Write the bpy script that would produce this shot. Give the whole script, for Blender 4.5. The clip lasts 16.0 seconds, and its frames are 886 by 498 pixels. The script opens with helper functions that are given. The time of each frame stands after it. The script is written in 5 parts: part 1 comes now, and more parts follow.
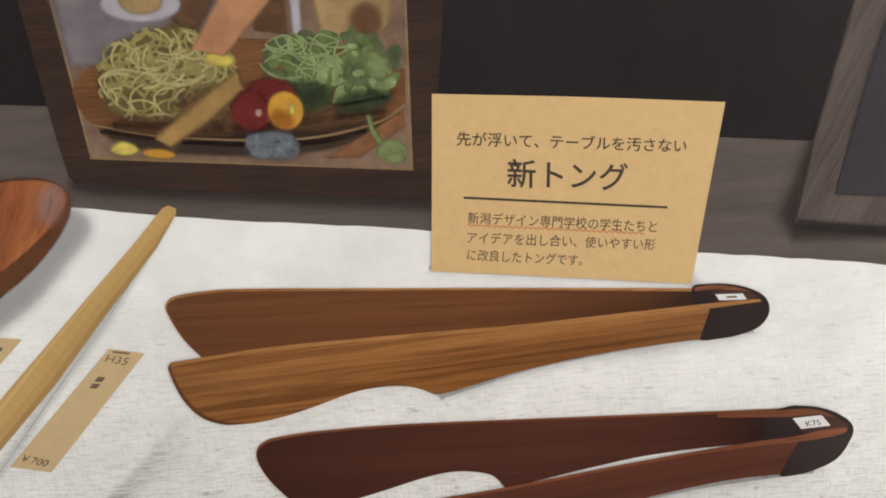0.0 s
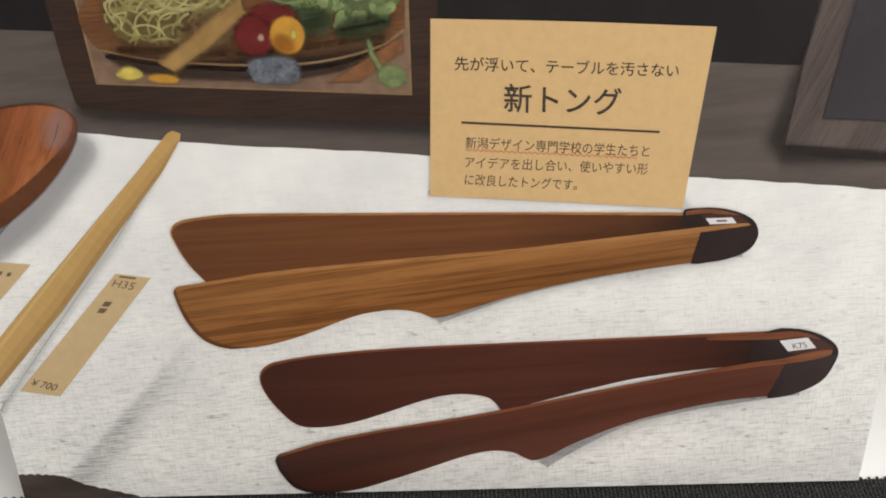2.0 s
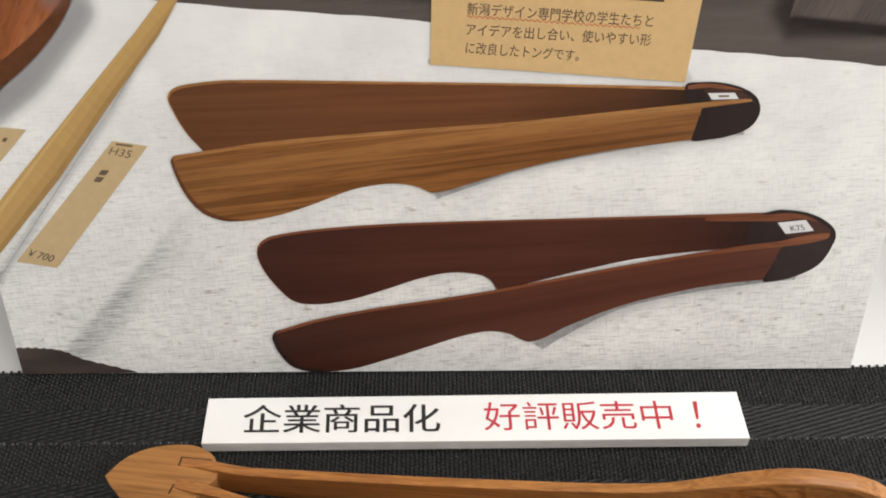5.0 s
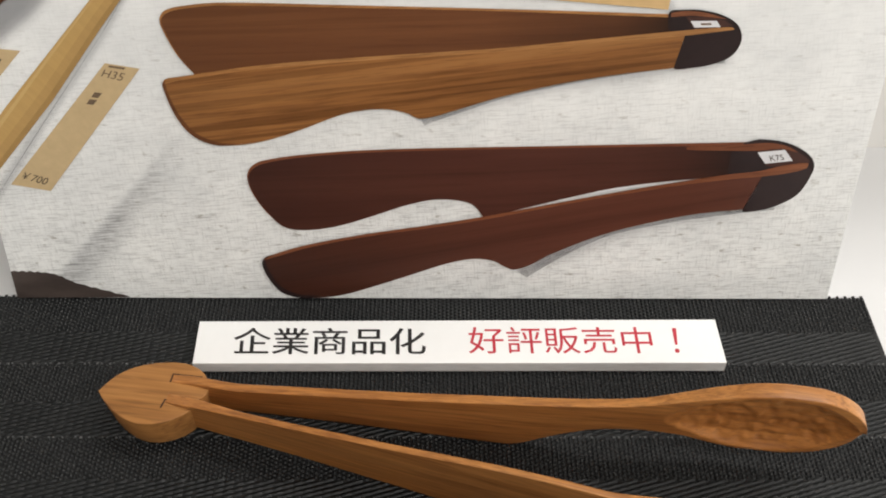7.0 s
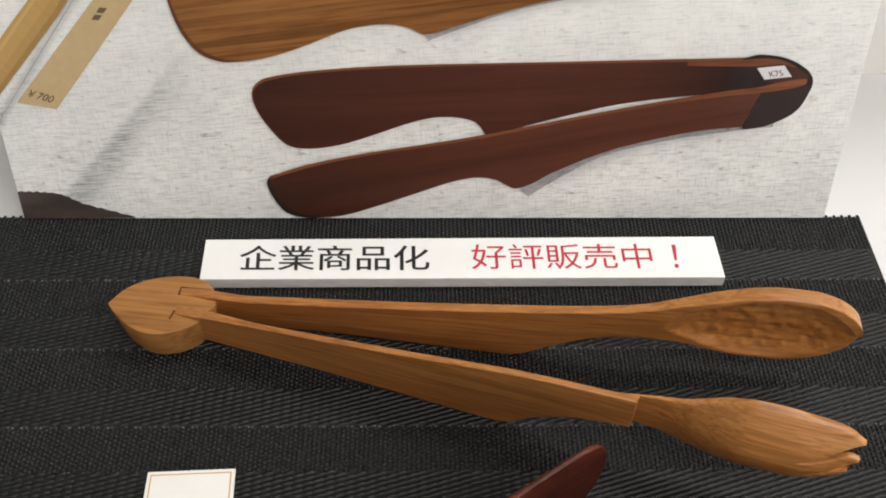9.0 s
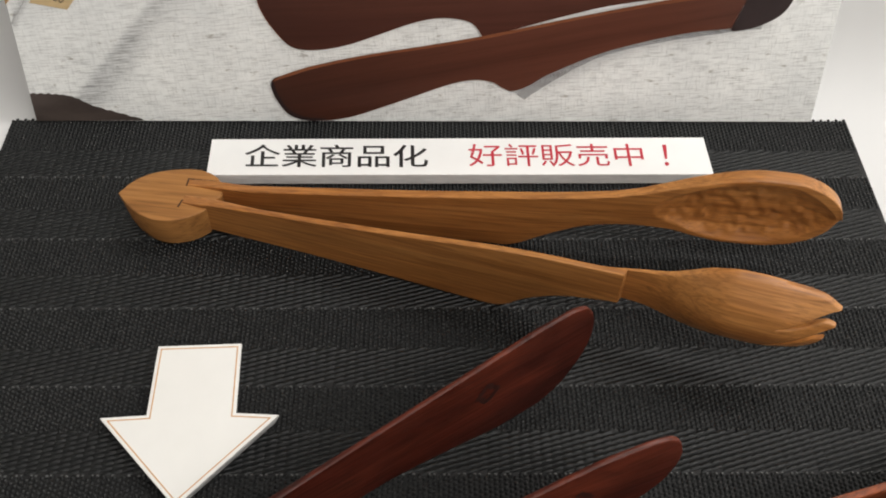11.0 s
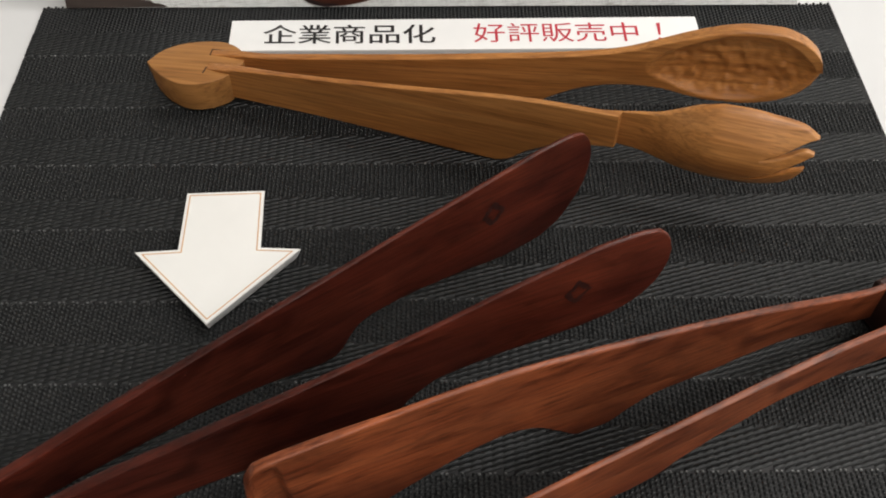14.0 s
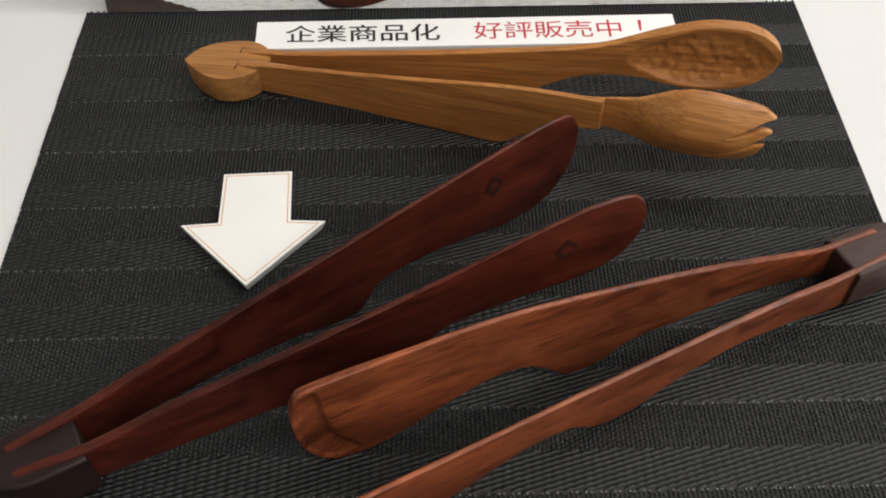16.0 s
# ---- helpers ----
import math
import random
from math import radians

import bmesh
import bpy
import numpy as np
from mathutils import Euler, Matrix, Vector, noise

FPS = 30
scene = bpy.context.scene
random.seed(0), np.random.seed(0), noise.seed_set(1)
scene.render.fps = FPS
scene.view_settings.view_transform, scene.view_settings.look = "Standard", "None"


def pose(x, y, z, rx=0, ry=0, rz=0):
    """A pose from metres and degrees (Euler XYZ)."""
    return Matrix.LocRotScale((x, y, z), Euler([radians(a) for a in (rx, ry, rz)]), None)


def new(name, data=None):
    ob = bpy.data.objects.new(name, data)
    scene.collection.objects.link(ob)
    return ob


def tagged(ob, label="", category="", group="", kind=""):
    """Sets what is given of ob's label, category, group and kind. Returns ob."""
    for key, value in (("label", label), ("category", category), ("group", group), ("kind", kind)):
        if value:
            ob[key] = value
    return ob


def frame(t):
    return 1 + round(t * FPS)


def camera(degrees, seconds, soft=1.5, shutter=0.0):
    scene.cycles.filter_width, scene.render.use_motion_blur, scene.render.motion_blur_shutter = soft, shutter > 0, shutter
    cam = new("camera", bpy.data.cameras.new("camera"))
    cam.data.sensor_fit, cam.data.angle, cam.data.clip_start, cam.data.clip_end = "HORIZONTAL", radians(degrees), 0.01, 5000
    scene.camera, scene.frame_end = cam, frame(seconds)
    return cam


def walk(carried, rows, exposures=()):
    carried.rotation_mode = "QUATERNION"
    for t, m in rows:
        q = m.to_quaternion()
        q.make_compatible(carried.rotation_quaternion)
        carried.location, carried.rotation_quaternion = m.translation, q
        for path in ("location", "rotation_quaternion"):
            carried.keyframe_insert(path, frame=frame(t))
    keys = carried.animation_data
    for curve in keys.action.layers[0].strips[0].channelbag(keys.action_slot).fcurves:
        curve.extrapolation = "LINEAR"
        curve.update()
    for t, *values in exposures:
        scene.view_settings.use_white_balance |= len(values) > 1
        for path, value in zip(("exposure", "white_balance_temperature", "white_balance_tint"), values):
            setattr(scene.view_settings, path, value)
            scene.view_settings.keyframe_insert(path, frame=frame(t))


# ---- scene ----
# The camera: a hand-held phone that sinks and draws back over a small table display.
cam = camera(49.51, 16.0, soft=1.9)
PATH = [
    (0.0, 0.0028, -0.1813, 0.299, 49.65, 1.01, -0.62),
    (0.5, 0.0027, -0.1852, 0.2986, 49.36, 0.83, -0.74),
    (1.0, 0.0029, -0.1895, 0.2973, 49.04, 0.74, -0.83),
    (1.5, 0.0025, -0.1917, 0.2967, 48.29, 0.74, -0.94),
    (2.0, 0.0009, -0.1955, 0.2945, 47.68, 0.82, -1.02),
    (2.5, 0.0006, -0.1997, 0.2922, 47.0, 0.82, -1.03),
    (3.0, 0.0016, -0.2033, 0.288, 46.38, 0.54, -1.04),
    (3.5, 0.0011, -0.2053, 0.2849, 46.13, 0.43, -0.82),
    (4.0, 0.0002, -0.2066, 0.2828, 45.64, 0.38, -0.54),
    (6.5, 0.0006, -0.2214, 0.2714, 43.04, -0.56, -0.52),
    (7.0, 0.0027, -0.2261, 0.272, 42.7, -0.59, -0.35),
    (7.5, 0.0015, -0.2304, 0.2715, 42.42, -0.6, -0.41),
    (8.0, 0.0017, -0.2342, 0.2695, 42.02, -0.46, -0.69),
    (8.5, 0.0009, -0.238, 0.2664, 41.39, -0.39, -0.73),
    (9.0, -0.0006, -0.242, 0.2637, 40.73, -0.73, -0.74),
    (11.5, 0.0025, -0.2792, 0.2522, 38.58, -0.52, -0.48),
    (12.0, 0.0035, -0.287, 0.2496, 37.78, -0.44, -0.4),
    (12.5, 0.0021, -0.2964, 0.2501, 37.32, -0.37, -0.31),
    (13.0, 0.0008, -0.3055, 0.25, 37.52, -0.28, -0.19),
    (13.5, -0.0007, -0.3129, 0.2461, 38.0, -0.37, -0.44),
    (14.0, -0.0008, -0.3219, 0.2434, 38.76, -0.19, -0.71),
    (14.5, -0.0023, -0.3311, 0.243, 38.77, -0.22, -0.93),
    (15.0, -0.003, -0.3392, 0.2482, 39.0, -0.19, -1.11),
    (15.5, -0.0034, -0.3499, 0.2572, 39.13, 0.09, -1.29),
    (16.0, -0.0044, -0.3576, 0.2706, 38.79, 0.17, -1.25),
]
walk(cam, [(t, pose(x, y, z, rx, ry, rz)) for t, x, y, z, rx, ry, rz in PATH],
     exposures=[(0.0, -0.03), (6.5, -0.07), (9.0, -0.09), (11.5, -0.14), (12.5, -0.06), (13.2, 0.0), (14.5, -0.2), (15.2, -0.22), (16.0, -0.12)])
LEAN = 15.63

# ---- light: an indoor room with fluorescent ceiling panels ----
world = bpy.data.worlds.new("world")
scene.world = world
world.use_nodes = True
world.node_tree.nodes["Background"].inputs[0].default_value = (1.0, 0.98, 0.95, 1)
world.node_tree.nodes["Background"].inputs[1].default_value = 0.10
CEILING = 1.75
FLOOR = -0.74


def ceiling_lamp(x, y, w, d, watts):
    data = bpy.data.lights.new("ceiling_lamp_light", "AREA")
    data.shape, data.size, data.size_y, data.energy = "RECTANGLE", w, d, watts
    data.color = (1.0, 0.972, 0.93)
    ob = new("ceiling_lamp_light", data)
    ob.matrix_world = pose(x, y, CEILING - 0.035)
    return ob


LAMPS = [(1.3, 0.30, 2.0, 0.25, 27.0), (1.15, -0.95, 2.4, 0.25, 29.0), (1.0, -1.9, 2.4, 0.25, 14.0), (1.35, 1.2, 1.6, 0.25, 26.0)]
for lamp in LAMPS:
    ceiling_lamp(*lamp)


# ---- materials ----
def material(name, rough=0.5, metal=0.0, spec=0.5):
    m = bpy.data.materials.new(name)
    m.use_nodes = True
    b = m.node_tree.nodes["Principled BSDF"]
    b.inputs["Roughness"].default_value = rough
    b.inputs["Metallic"].default_value = metal
    b.inputs["Specular IOR Level"].default_value = spec
    return m, m.node_tree.nodes, m.node_tree.links, b


def noise_node(n, l, scale, stretch=(1, 1, 1), detail=4, rough=0.55, turn=(0, 0, 0), distort=0.0):
    tc = n.new("ShaderNodeTexCoord")
    mp = n.new("ShaderNodeMapping")
    mp.inputs["Scale"].default_value = stretch
    mp.inputs["Rotation"].default_value = [radians(a) for a in turn]
    # the turn comes before the stretch: a second mapping carries the stretch
    mp2 = n.new("ShaderNodeMapping")
    mp2.inputs["Scale"].default_value = stretch
    mp.inputs["Scale"].default_value = (1, 1, 1)
    tx = n.new("ShaderNodeTexNoise")
    tx.inputs["Scale"].default_value = scale
    tx.inputs["Detail"].default_value = detail
    tx.inputs["Roughness"].default_value = rough
    tx.inputs["Distortion"].default_value = distort
    l.new(tc.outputs["Object"], mp.inputs["Vector"])
    l.new(mp.outputs["Vector"], mp2.inputs["Vector"])
    l.new(mp2.outputs["Vector"], tx.inputs["Vector"])
    return tx


def ramp_node(n, l, fac, stops):
    r = n.new("ShaderNodeValToRGB")
    while len(r.color_ramp.elements) < len(stops):
        r.color_ramp.elements.new(0.5)
    for e, (p, c) in zip(r.color_ramp.elements, stops):
        e.position = p
        e.color = (*c, 1)
    l.new(fac, r.inputs["Fac"])
    return r


def mix_node(n, l, a, b, fac, mode="MIX"):
    x = n.new("ShaderNodeMix")
    x.data_type, x.blend_type = "RGBA", mode
    for sock, v in ((x.inputs[0], fac), (x.inputs[6], a), (x.inputs[7], b)):
        if hasattr(v, "links"):
            l.new(v, sock)
        elif isinstance(v, (int, float)):
            sock.default_value = v
        else:
            sock.default_value = (*v, 1)
    return x.outputs[2]


def bump_node(n, l, height, strength, dist, bsdf):
    b = n.new("ShaderNodeBump")
    b.inputs["Strength"].default_value = strength
    b.inputs["Distance"].default_value = dist
    l.new(height, b.inputs["Height"])
    l.new(b.outputs["Normal"], bsdf.inputs["Normal"])


def wood(name, dark, mid, light, rough=0.4, scale=480.0, turn=(0, 0, 0), along=0.06, relief=0.25, coarse=70.0, spec=0.5, fleck=0.0, figure=0.0, rings=0.0, pore=0.45):
    """Wood with grain along the local x axis."""
    m, n, l, b = material(name, rough, 0, spec)
    broad = noise_node(n, l, coarse, (along * 1.4, 1, 1), 3, 0.5, turn, 0.25)
    fine = noise_node(n, l, scale * 2.2, (along * 0.5, 1, 1), 5, 0.65, turn)
    pores = noise_node(n, l, scale * 3.5, (along * 0.7, 1, 1), 2, 0.5, turn)
    blotch = noise_node(n, l, 22.0, (0.5, 1, 1), 2, 0.5, turn)
    base = ramp_node(n, l, broad.outputs["Fac"], [(0.30, dark), (0.5, mid), (0.72, light)])
    streak = ramp_node(n, l, fine.outputs["Fac"], [(0.36, (0.62, 0.58, 0.55)), (0.62, (1.12, 1.1, 1.08))])
    spot = ramp_node(n, l, pores.outputs["Fac"], [(0.36, (0.45, 0.4, 0.38)), (0.47, (1, 1, 1))])
    cloud = ramp_node(n, l, blotch.outputs["Fac"], [(0.3, (0.82, 0.8, 0.8)), (0.7, (1.12, 1.1, 1.08))])
    c = mix_node(n, l, base.outputs["Color"], streak.outputs["Color"], 0.5, "MULTIPLY")
    c = mix_node(n, l, c, spot.outputs["Color"], pore, "MULTIPLY")
    if rings:
        year = noise_node(n, l, 230.0, (0.030, 1, 1), 2, 0.4, turn, 0.1)
        line = ramp_node(n, l, year.outputs["Fac"], [(0.40, (1, 1, 1)), (0.47, (0.62, 0.55, 0.5)), (0.52, (1.04, 1.04, 1.04)), (0.60, (0.74, 0.7, 0.66)), (0.64, (1, 1, 1))])
        c = mix_node(n, l, c, line.outputs["Color"], rings, "MULTIPLY")
    c = mix_node(n, l, c, cloud.outputs["Color"], 0.8, "MULTIPLY")
    if fleck:
        short = noise_node(n, l, 420.0, (0.13, 1, 1), 3, 0.6, turn, 0.2)
        dash = ramp_node(n, l, short.outputs["Fac"], [(0.34, (0.35, 0.28, 0.26)), (0.47, (1, 1, 1))])
        c = mix_node(n, l, c, dash.outputs["Color"], fleck, "MULTIPLY")
    if figure:
        curl = noise_node(n, l, 62.0, (0.5, 1, 1), 5, 0.62, turn, 0.7)
        flame = ramp_node(n, l, curl.outputs["Fac"], [(0.34, (0.36, 0.30, 0.28)), (0.5, (0.95, 0.95, 0.95)), (0.68, (1.35, 1.3, 1.2))])
        c = mix_node(n, l, c, flame.outputs["Color"], figure, "MULTIPLY")
    l.new(c, b.inputs["Base Color"])
    rr = ramp_node(n, l, fine.outputs["Fac"], [(0.3, (rough + 0.14,) * 3), (0.7, (rough - 0.05,) * 3)])
    l.new(rr.outputs["Color"], b.inputs["Roughness"])
    bump_node(n, l, fine.outputs["Fac"], relief, 0.0003, b)
    return m


def plain(name, colour, rough=0.5, vary=0.06, scale=60.0, relief=0.0, spec=0.5, stretch=(1, 1, 1)):
    m, n, l, b = material(name, rough, 0, spec)
    tx = noise_node(n, l, scale, stretch, 5, 0.6)
    c = ramp_node(n, l, tx.outputs["Fac"], [(0.3, [v * (1 - vary) for v in colour]), (0.7, [min(1, v * (1 + vary)) for v in colour])])
    l.new(c.outputs["Color"], b.inputs["Base Color"])
    if relief:
        bump_node(n, l, tx.outputs["Fac"], relief, 0.0004, b)
    return m


CHERRY = wood("cherry_wood", (0.33, 0.126, 0.032), (0.47, 0.20, 0.055), (0.56, 0.265, 0.084), 0.33, spec=0.5, rings=0.7)
CHERRY_END = wood("cherry_block_wood", (0.31, 0.138, 0.04), (0.41, 0.192, 0.059), (0.49, 0.245, 0.084), 0.46, scale=200, along=0.09, spec=0.3, rings=0.35)
PADAUK = wood("red_padauk_wood", (0.036, 0.0068, 0.0042), (0.075, 0.0142, 0.008), (0.128, 0.028, 0.0142), 0.33, coarse=50, spec=0.28, fleck=0.6, figure=0.85, pore=0.75)
KARIN = wood("orange_red_wood", (0.112, 0.0265, 0.0115), (0.212, 0.057, 0.0225), (0.32, 0.099, 0.039), 0.32, coarse=45, spec=0.34, fleck=0.75, figure=0.85, pore=0.85)
EBONY = wood("dark_block_wood", (0.012, 0.0065, 0.006), (0.021, 0.0115, 0.010), (0.032, 0.018, 0.016), 0.42, spec=0.22)
EBONY_GREY = wood("grey_brown_block_wood", (0.034, 0.017, 0.014), (0.055, 0.028, 0.024), (0.08, 0.044, 0.037), 0.45, spec=0.3)
BURN = plain("burnt_mark", (0.027, 0.008, 0.0062), 0.42, 0.7, 700)
GAP = plain("slot_gap_shadow_line", (0.05, 0.018, 0.006), 0.8, 0.2, 400)
FOAM = plain("white_foam_board", (0.88, 0.88, 0.875), 0.55, 0.02, 80, 0.03)
FOAM_EDGE = plain("foam_core_edge", (0.74, 0.745, 0.745), 0.8, 0.10, 900, 0.3, stretch=(0.2, 0.2, 1))
ARROW_PAPER = plain("arrow_paper_face", (0.87, 0.86, 0.835), 0.5, 0.02, 60)
ORANGE_LINE = plain("orange_printed_line", (0.62, 0.33, 0.13), 0.5, 0.08, 300)
BLACK_INK = plain("black_ink", (0.012, 0.011, 0.011), 0.45, 0.1, 300)
RED_INK = plain("red_ink", (0.52, 0.025, 0.045), 0.45, 0.08, 300)
MELAMINE = plain("white_table_top", (0.70, 0.70, 0.705), 0.42, 0.025, 5.0, 0.02)
WALL_PAINT = plain("white_wall_paint", (0.83, 0.815, 0.79), 0.7, 0.03, 8.0, 0.05)
CEIL_PAINT = plain("white_ceiling_board", (0.8, 0.79, 0.77), 0.8, 0.04, 12.0, 0.1)
FLOOR_VINYL = plain("grey_vinyl_floor", (0.32, 0.31, 0.29), 0.5, 0.1, 6.0)
VINYL = plain("black_woven_vinyl_strand", (0.0054, 0.0062, 0.0067), 0.42, 0.35, 500, 0.2, 0.30)
STITCH = plain("grey_stitch_strand", (0.11, 0.112, 0.112), 0.35, 0.5, 300)
VINYL_BASE = plain("black_mat_backing", (0.006, 0.006, 0.0065), 0.7, 0.2, 300)


def printed(name, colour, vary=0.10, scale=120.0, stretch=(1, 1, 1), turn=(0, 0, 0), rough=0.32):
    """Ink of a photographic print: one sheet gloss, with the mottling of the photo."""
    m, n, l, b = material(name, rough, 0, 0.18)
    tx = noise_node(n, l, scale, stretch, 6, 0.65, turn)
    c = ramp_node(n, l, tx.outputs["Fac"], [(0.3, [v * (1 - vary) for v in colour]), (0.7, [min(1, v * (1 + vary)) for v in colour])])
    l.new(c.outputs["Color"], b.inputs["Base Color"])
    return m


def printed_wood(name, dark, mid, light, turn, coarse=90.0, along=0.07, fleck=0.0):
    m = wood(name, dark, mid, light, 0.36, 620.0, (0, turn, 0), along, 0.0, coarse, 0.2, fleck)
    return m


def printed_grain(name, dark, mid, light, turn, lines=430.0, contrast=0.8, tone=()):
    """The photographed long grain of a sawn board: dark growth lines along the arm, and fine pores."""
    m, n, l, b = material(name, 0.36, 0, 0.2)
    broad = noise_node(n, l, lines * 0.22, (0.05, 1, 1), 3, 0.5, (0, turn, 0), 0.1)
    line = noise_node(n, l, lines, (0.022, 1, 1), 3, 0.55, (0, turn, 0), 0.08)
    pores = noise_node(n, l, lines * 3.2, (0.05, 1, 1), 3, 0.6, (0, turn, 0))
    base = ramp_node(n, l, broad.outputs["Fac"], [(0.30, dark), (0.5, mid), (0.70, light)])
    a = ramp_node(n, l, line.outputs["Fac"], [(0.34, (0.50, 0.44, 0.38)), (0.46, (1.02, 1.0, 0.98)), (0.56, (1.1, 1.08, 1.05)), (0.64, (0.72, 0.68, 0.62))])
    c = ramp_node(n, l, pores.outputs["Fac"], [(0.34, (0.62, 0.57, 0.52)), (0.48, (1.03, 1.03, 1.03))])
    x = mix_node(n, l, base.outputs["Color"], a.outputs["Color"], contrast, "MULTIPLY")
    x = mix_node(n, l, x, c.outputs["Color"], contrast * 0.7, "MULTIPLY")
    if tone:
        tc, sep, span = n.new("ShaderNodeTexCoord"), n.new("ShaderNodeSeparateXYZ"), n.new("ShaderNodeMapRange")
        span.inputs["From Min"].default_value, span.inputs["From Max"].default_value = -0.09, 0.13
        l.new(tc.outputs["Object"], sep.inputs[0])
        l.new(sep.outputs["X"], span.inputs["Value"])
        grade = ramp_node(n, l, span.outputs[0], [((p + 90) / 220, (v, v * 0.99, v * 0.98)) for p, v in tone])
        x = mix_node(n, l, x, grade.outputs["Color"], 1.0, "MULTIPLY")
    l.new(x, b.inputs["Base Color"])
    return m


def printed_linen():
    """The photographed white linen: cross threads, flecks, and the grey of a fold and of the far haze."""
    m, n, l, b = material("printed_linen", 0.36, 0, 0.3)
    weft = noise_node(n, l, 1550.0, (0.085, 1, 1.1), 4, 0.7, (0, 4, 0))
    warp = noise_node(n, l, 1600.0, (1.2, 1, 0.12), 4, 0.7, (0, 4, 0))
    cloud = noise_node(n, l, 34.0, (0.8, 1, 1), 4, 0.6)
    fleck = noise_node(n, l, 420.0, (0.35, 1, 1), 3, 0.6)
    a = ramp_node(n, l, weft.outputs["Fac"], [(0.32, (0.58, 0.575, 0.57)), (0.52, (1.03, 1.03, 1.02))])
    c = ramp_node(n, l, warp.outputs["Fac"], [(0.29, (0.70, 0.70, 0.70)), (0.50, (1.02, 1.02, 1.02))])
    base = ramp_node(n, l, cloud.outputs["Fac"], [(0.3, (0.76, 0.77, 0.775)), (0.68, (0.92, 0.925, 0.92))])
    dots = ramp_node(n, l, fleck.outputs["Fac"], [(0.29, (0.45, 0.42, 0.38)), (0.38, (1, 1, 1))])
    # the weave shows near the lens and fades into blur up the photo
    tc = n.new("ShaderNodeTexCoord")
    sep = n.new("ShaderNodeSeparateXYZ")
    l.new(tc.outputs["Object"], sep.inputs[0])
    near = n.new("ShaderNodeMapRange")
    near.inputs["From Min"].default_value, near.inputs["From Max"].default_value = 0.125, 0.02
    near.inputs["To Min"].default_value, near.inputs["To Max"].default_value = 0.05, 0.82
    l.new(sep.outputs["Z"], near.inputs["Value"])
    x = mix_node(n, l, base.outputs["Color"], a.outputs["Color"], near.outputs[0], "MULTIPLY")
    x = mix_node(n, l, x, c.outputs["Color"], near.outputs[0], "MULTIPLY")
    x = mix_node(n, l, x, dots.outputs["Color"], near.outputs[0], "MULTIPLY")
    # the fold in the photographed cloth: a grey band that runs up to the right
    along = n.new("ShaderNodeMapping")
    along.inputs["Location"].default_value = (0.1268, 0, -0.0151)
    l.new(tc.outputs["Object"], along.inputs["Vector"])
    rot = n.new("ShaderNodeMapping")
    rot.inputs["Rotation"].default_value = (0, radians(48), 0)
    l.new(along.outputs[0], rot.inputs["Vector"])
    fs = n.new("ShaderNodeSeparateXYZ")
    l.new(rot.outputs[0], fs.inputs[0])
    prof = n.new("ShaderNodeMath")
    prof.operation = "MULTIPLY"
    for q, (a0, a1) in enumerate(((-0.014, -0.002), (0.0016, -0.0016))):
        side = n.new("ShaderNodeMapRange")
        side.interpolation_type = "SMOOTHSTEP"
        side.inputs["From Min"].default_value, side.inputs["From Max"].default_value = a0, a1
        l.new(fs.outputs["Z"], side.inputs["Value"])
        l.new(side.outputs[0], prof.inputs[q])
    span = n.new("ShaderNodeMapRange")
    span.interpolation_type = "SMOOTHSTEP"
    span.inputs["From Min"].default_value, span.inputs["From Max"].default_value = 0.085, 0.02
    l.new(fs.outputs["X"], span.inputs["Value"])
    k = n.new("ShaderNodeMath")
    k.operation = "MULTIPLY"
    l.new(prof.outputs[0], k.inputs[0])
    l.new(span.outputs[0], k.inputs[1])
    k2 = n.new("ShaderNodeMath")
    k2.operation = "MULTIPLY"
    k2.inputs[1].default_value = 0.9
    l.new(k.outputs[0], k2.inputs[0])
    grain = ramp_node(n, l, weft.outputs["Fac"], [(0.35, (0.40, 0.40, 0.41)), (0.62, (0.78, 0.78, 0.79))])
    x = mix_node(n, l, x, grain.outputs["Color"], k2.outputs[0], "MULTIPLY")
    l.new(x, b.inputs["Base Color"])
    return m


P_LINEN = printed_linen()
P_BLACK = printed("printed_dark_backdrop", (0.0145, 0.0125, 0.0135), 0.3, 30, (1, 1, 0.3))
P_INSIDE = printed("printed_dark_frame_inside", (0.042, 0.037, 0.043), 0.2, 40)
P_SHELF = printed("printed_grey_shelf", (0.105, 0.085, 0.078), 0.22, 160, (0.12, 1, 1), (0, 3, 0))
P_FRAME = printed_wood("printed_walnut_frame", (0.030, 0.0165, 0.0125), (0.043, 0.024, 0.018), (0.058, 0.032, 0.024), 2)
P_GREYFRAME = printed_wood("printed_grey_frame", (0.085, 0.068, 0.064), (0.108, 0.087, 0.082), (0.13, 0.105, 0.098), 70)
P_KRAFT = printed("printed_kraft_card", (0.66, 0.45, 0.22), 0.05, 300, (1, 1, 1))
P_KRAFT_TAG = printed("printed_kraft_tag", (0.58, 0.43, 0.24), 0.06, 300, (1, 1, 1), (0, 0, 0))
P_TEXT = printed("printed_grey_brown_text", (0.06, 0.045, 0.035), 0.15)
P_TEXT_SOFT = printed("printed_faded_text", (0.16, 0.11, 0.07), 0.15)
P_REDLINE = printed("printed_red_squiggle", (0.58, 0.17, 0.08), 0.15)
P_WALNUT = printed_grain("printed_walnut", (0.19, 0.076, 0.022), (0.275, 0.117, 0.036), (0.34, 0.157, 0.053), 7, tone=((-84, 0.85), (-55, 1.0), (10, 1.05), (70, 0.92)))
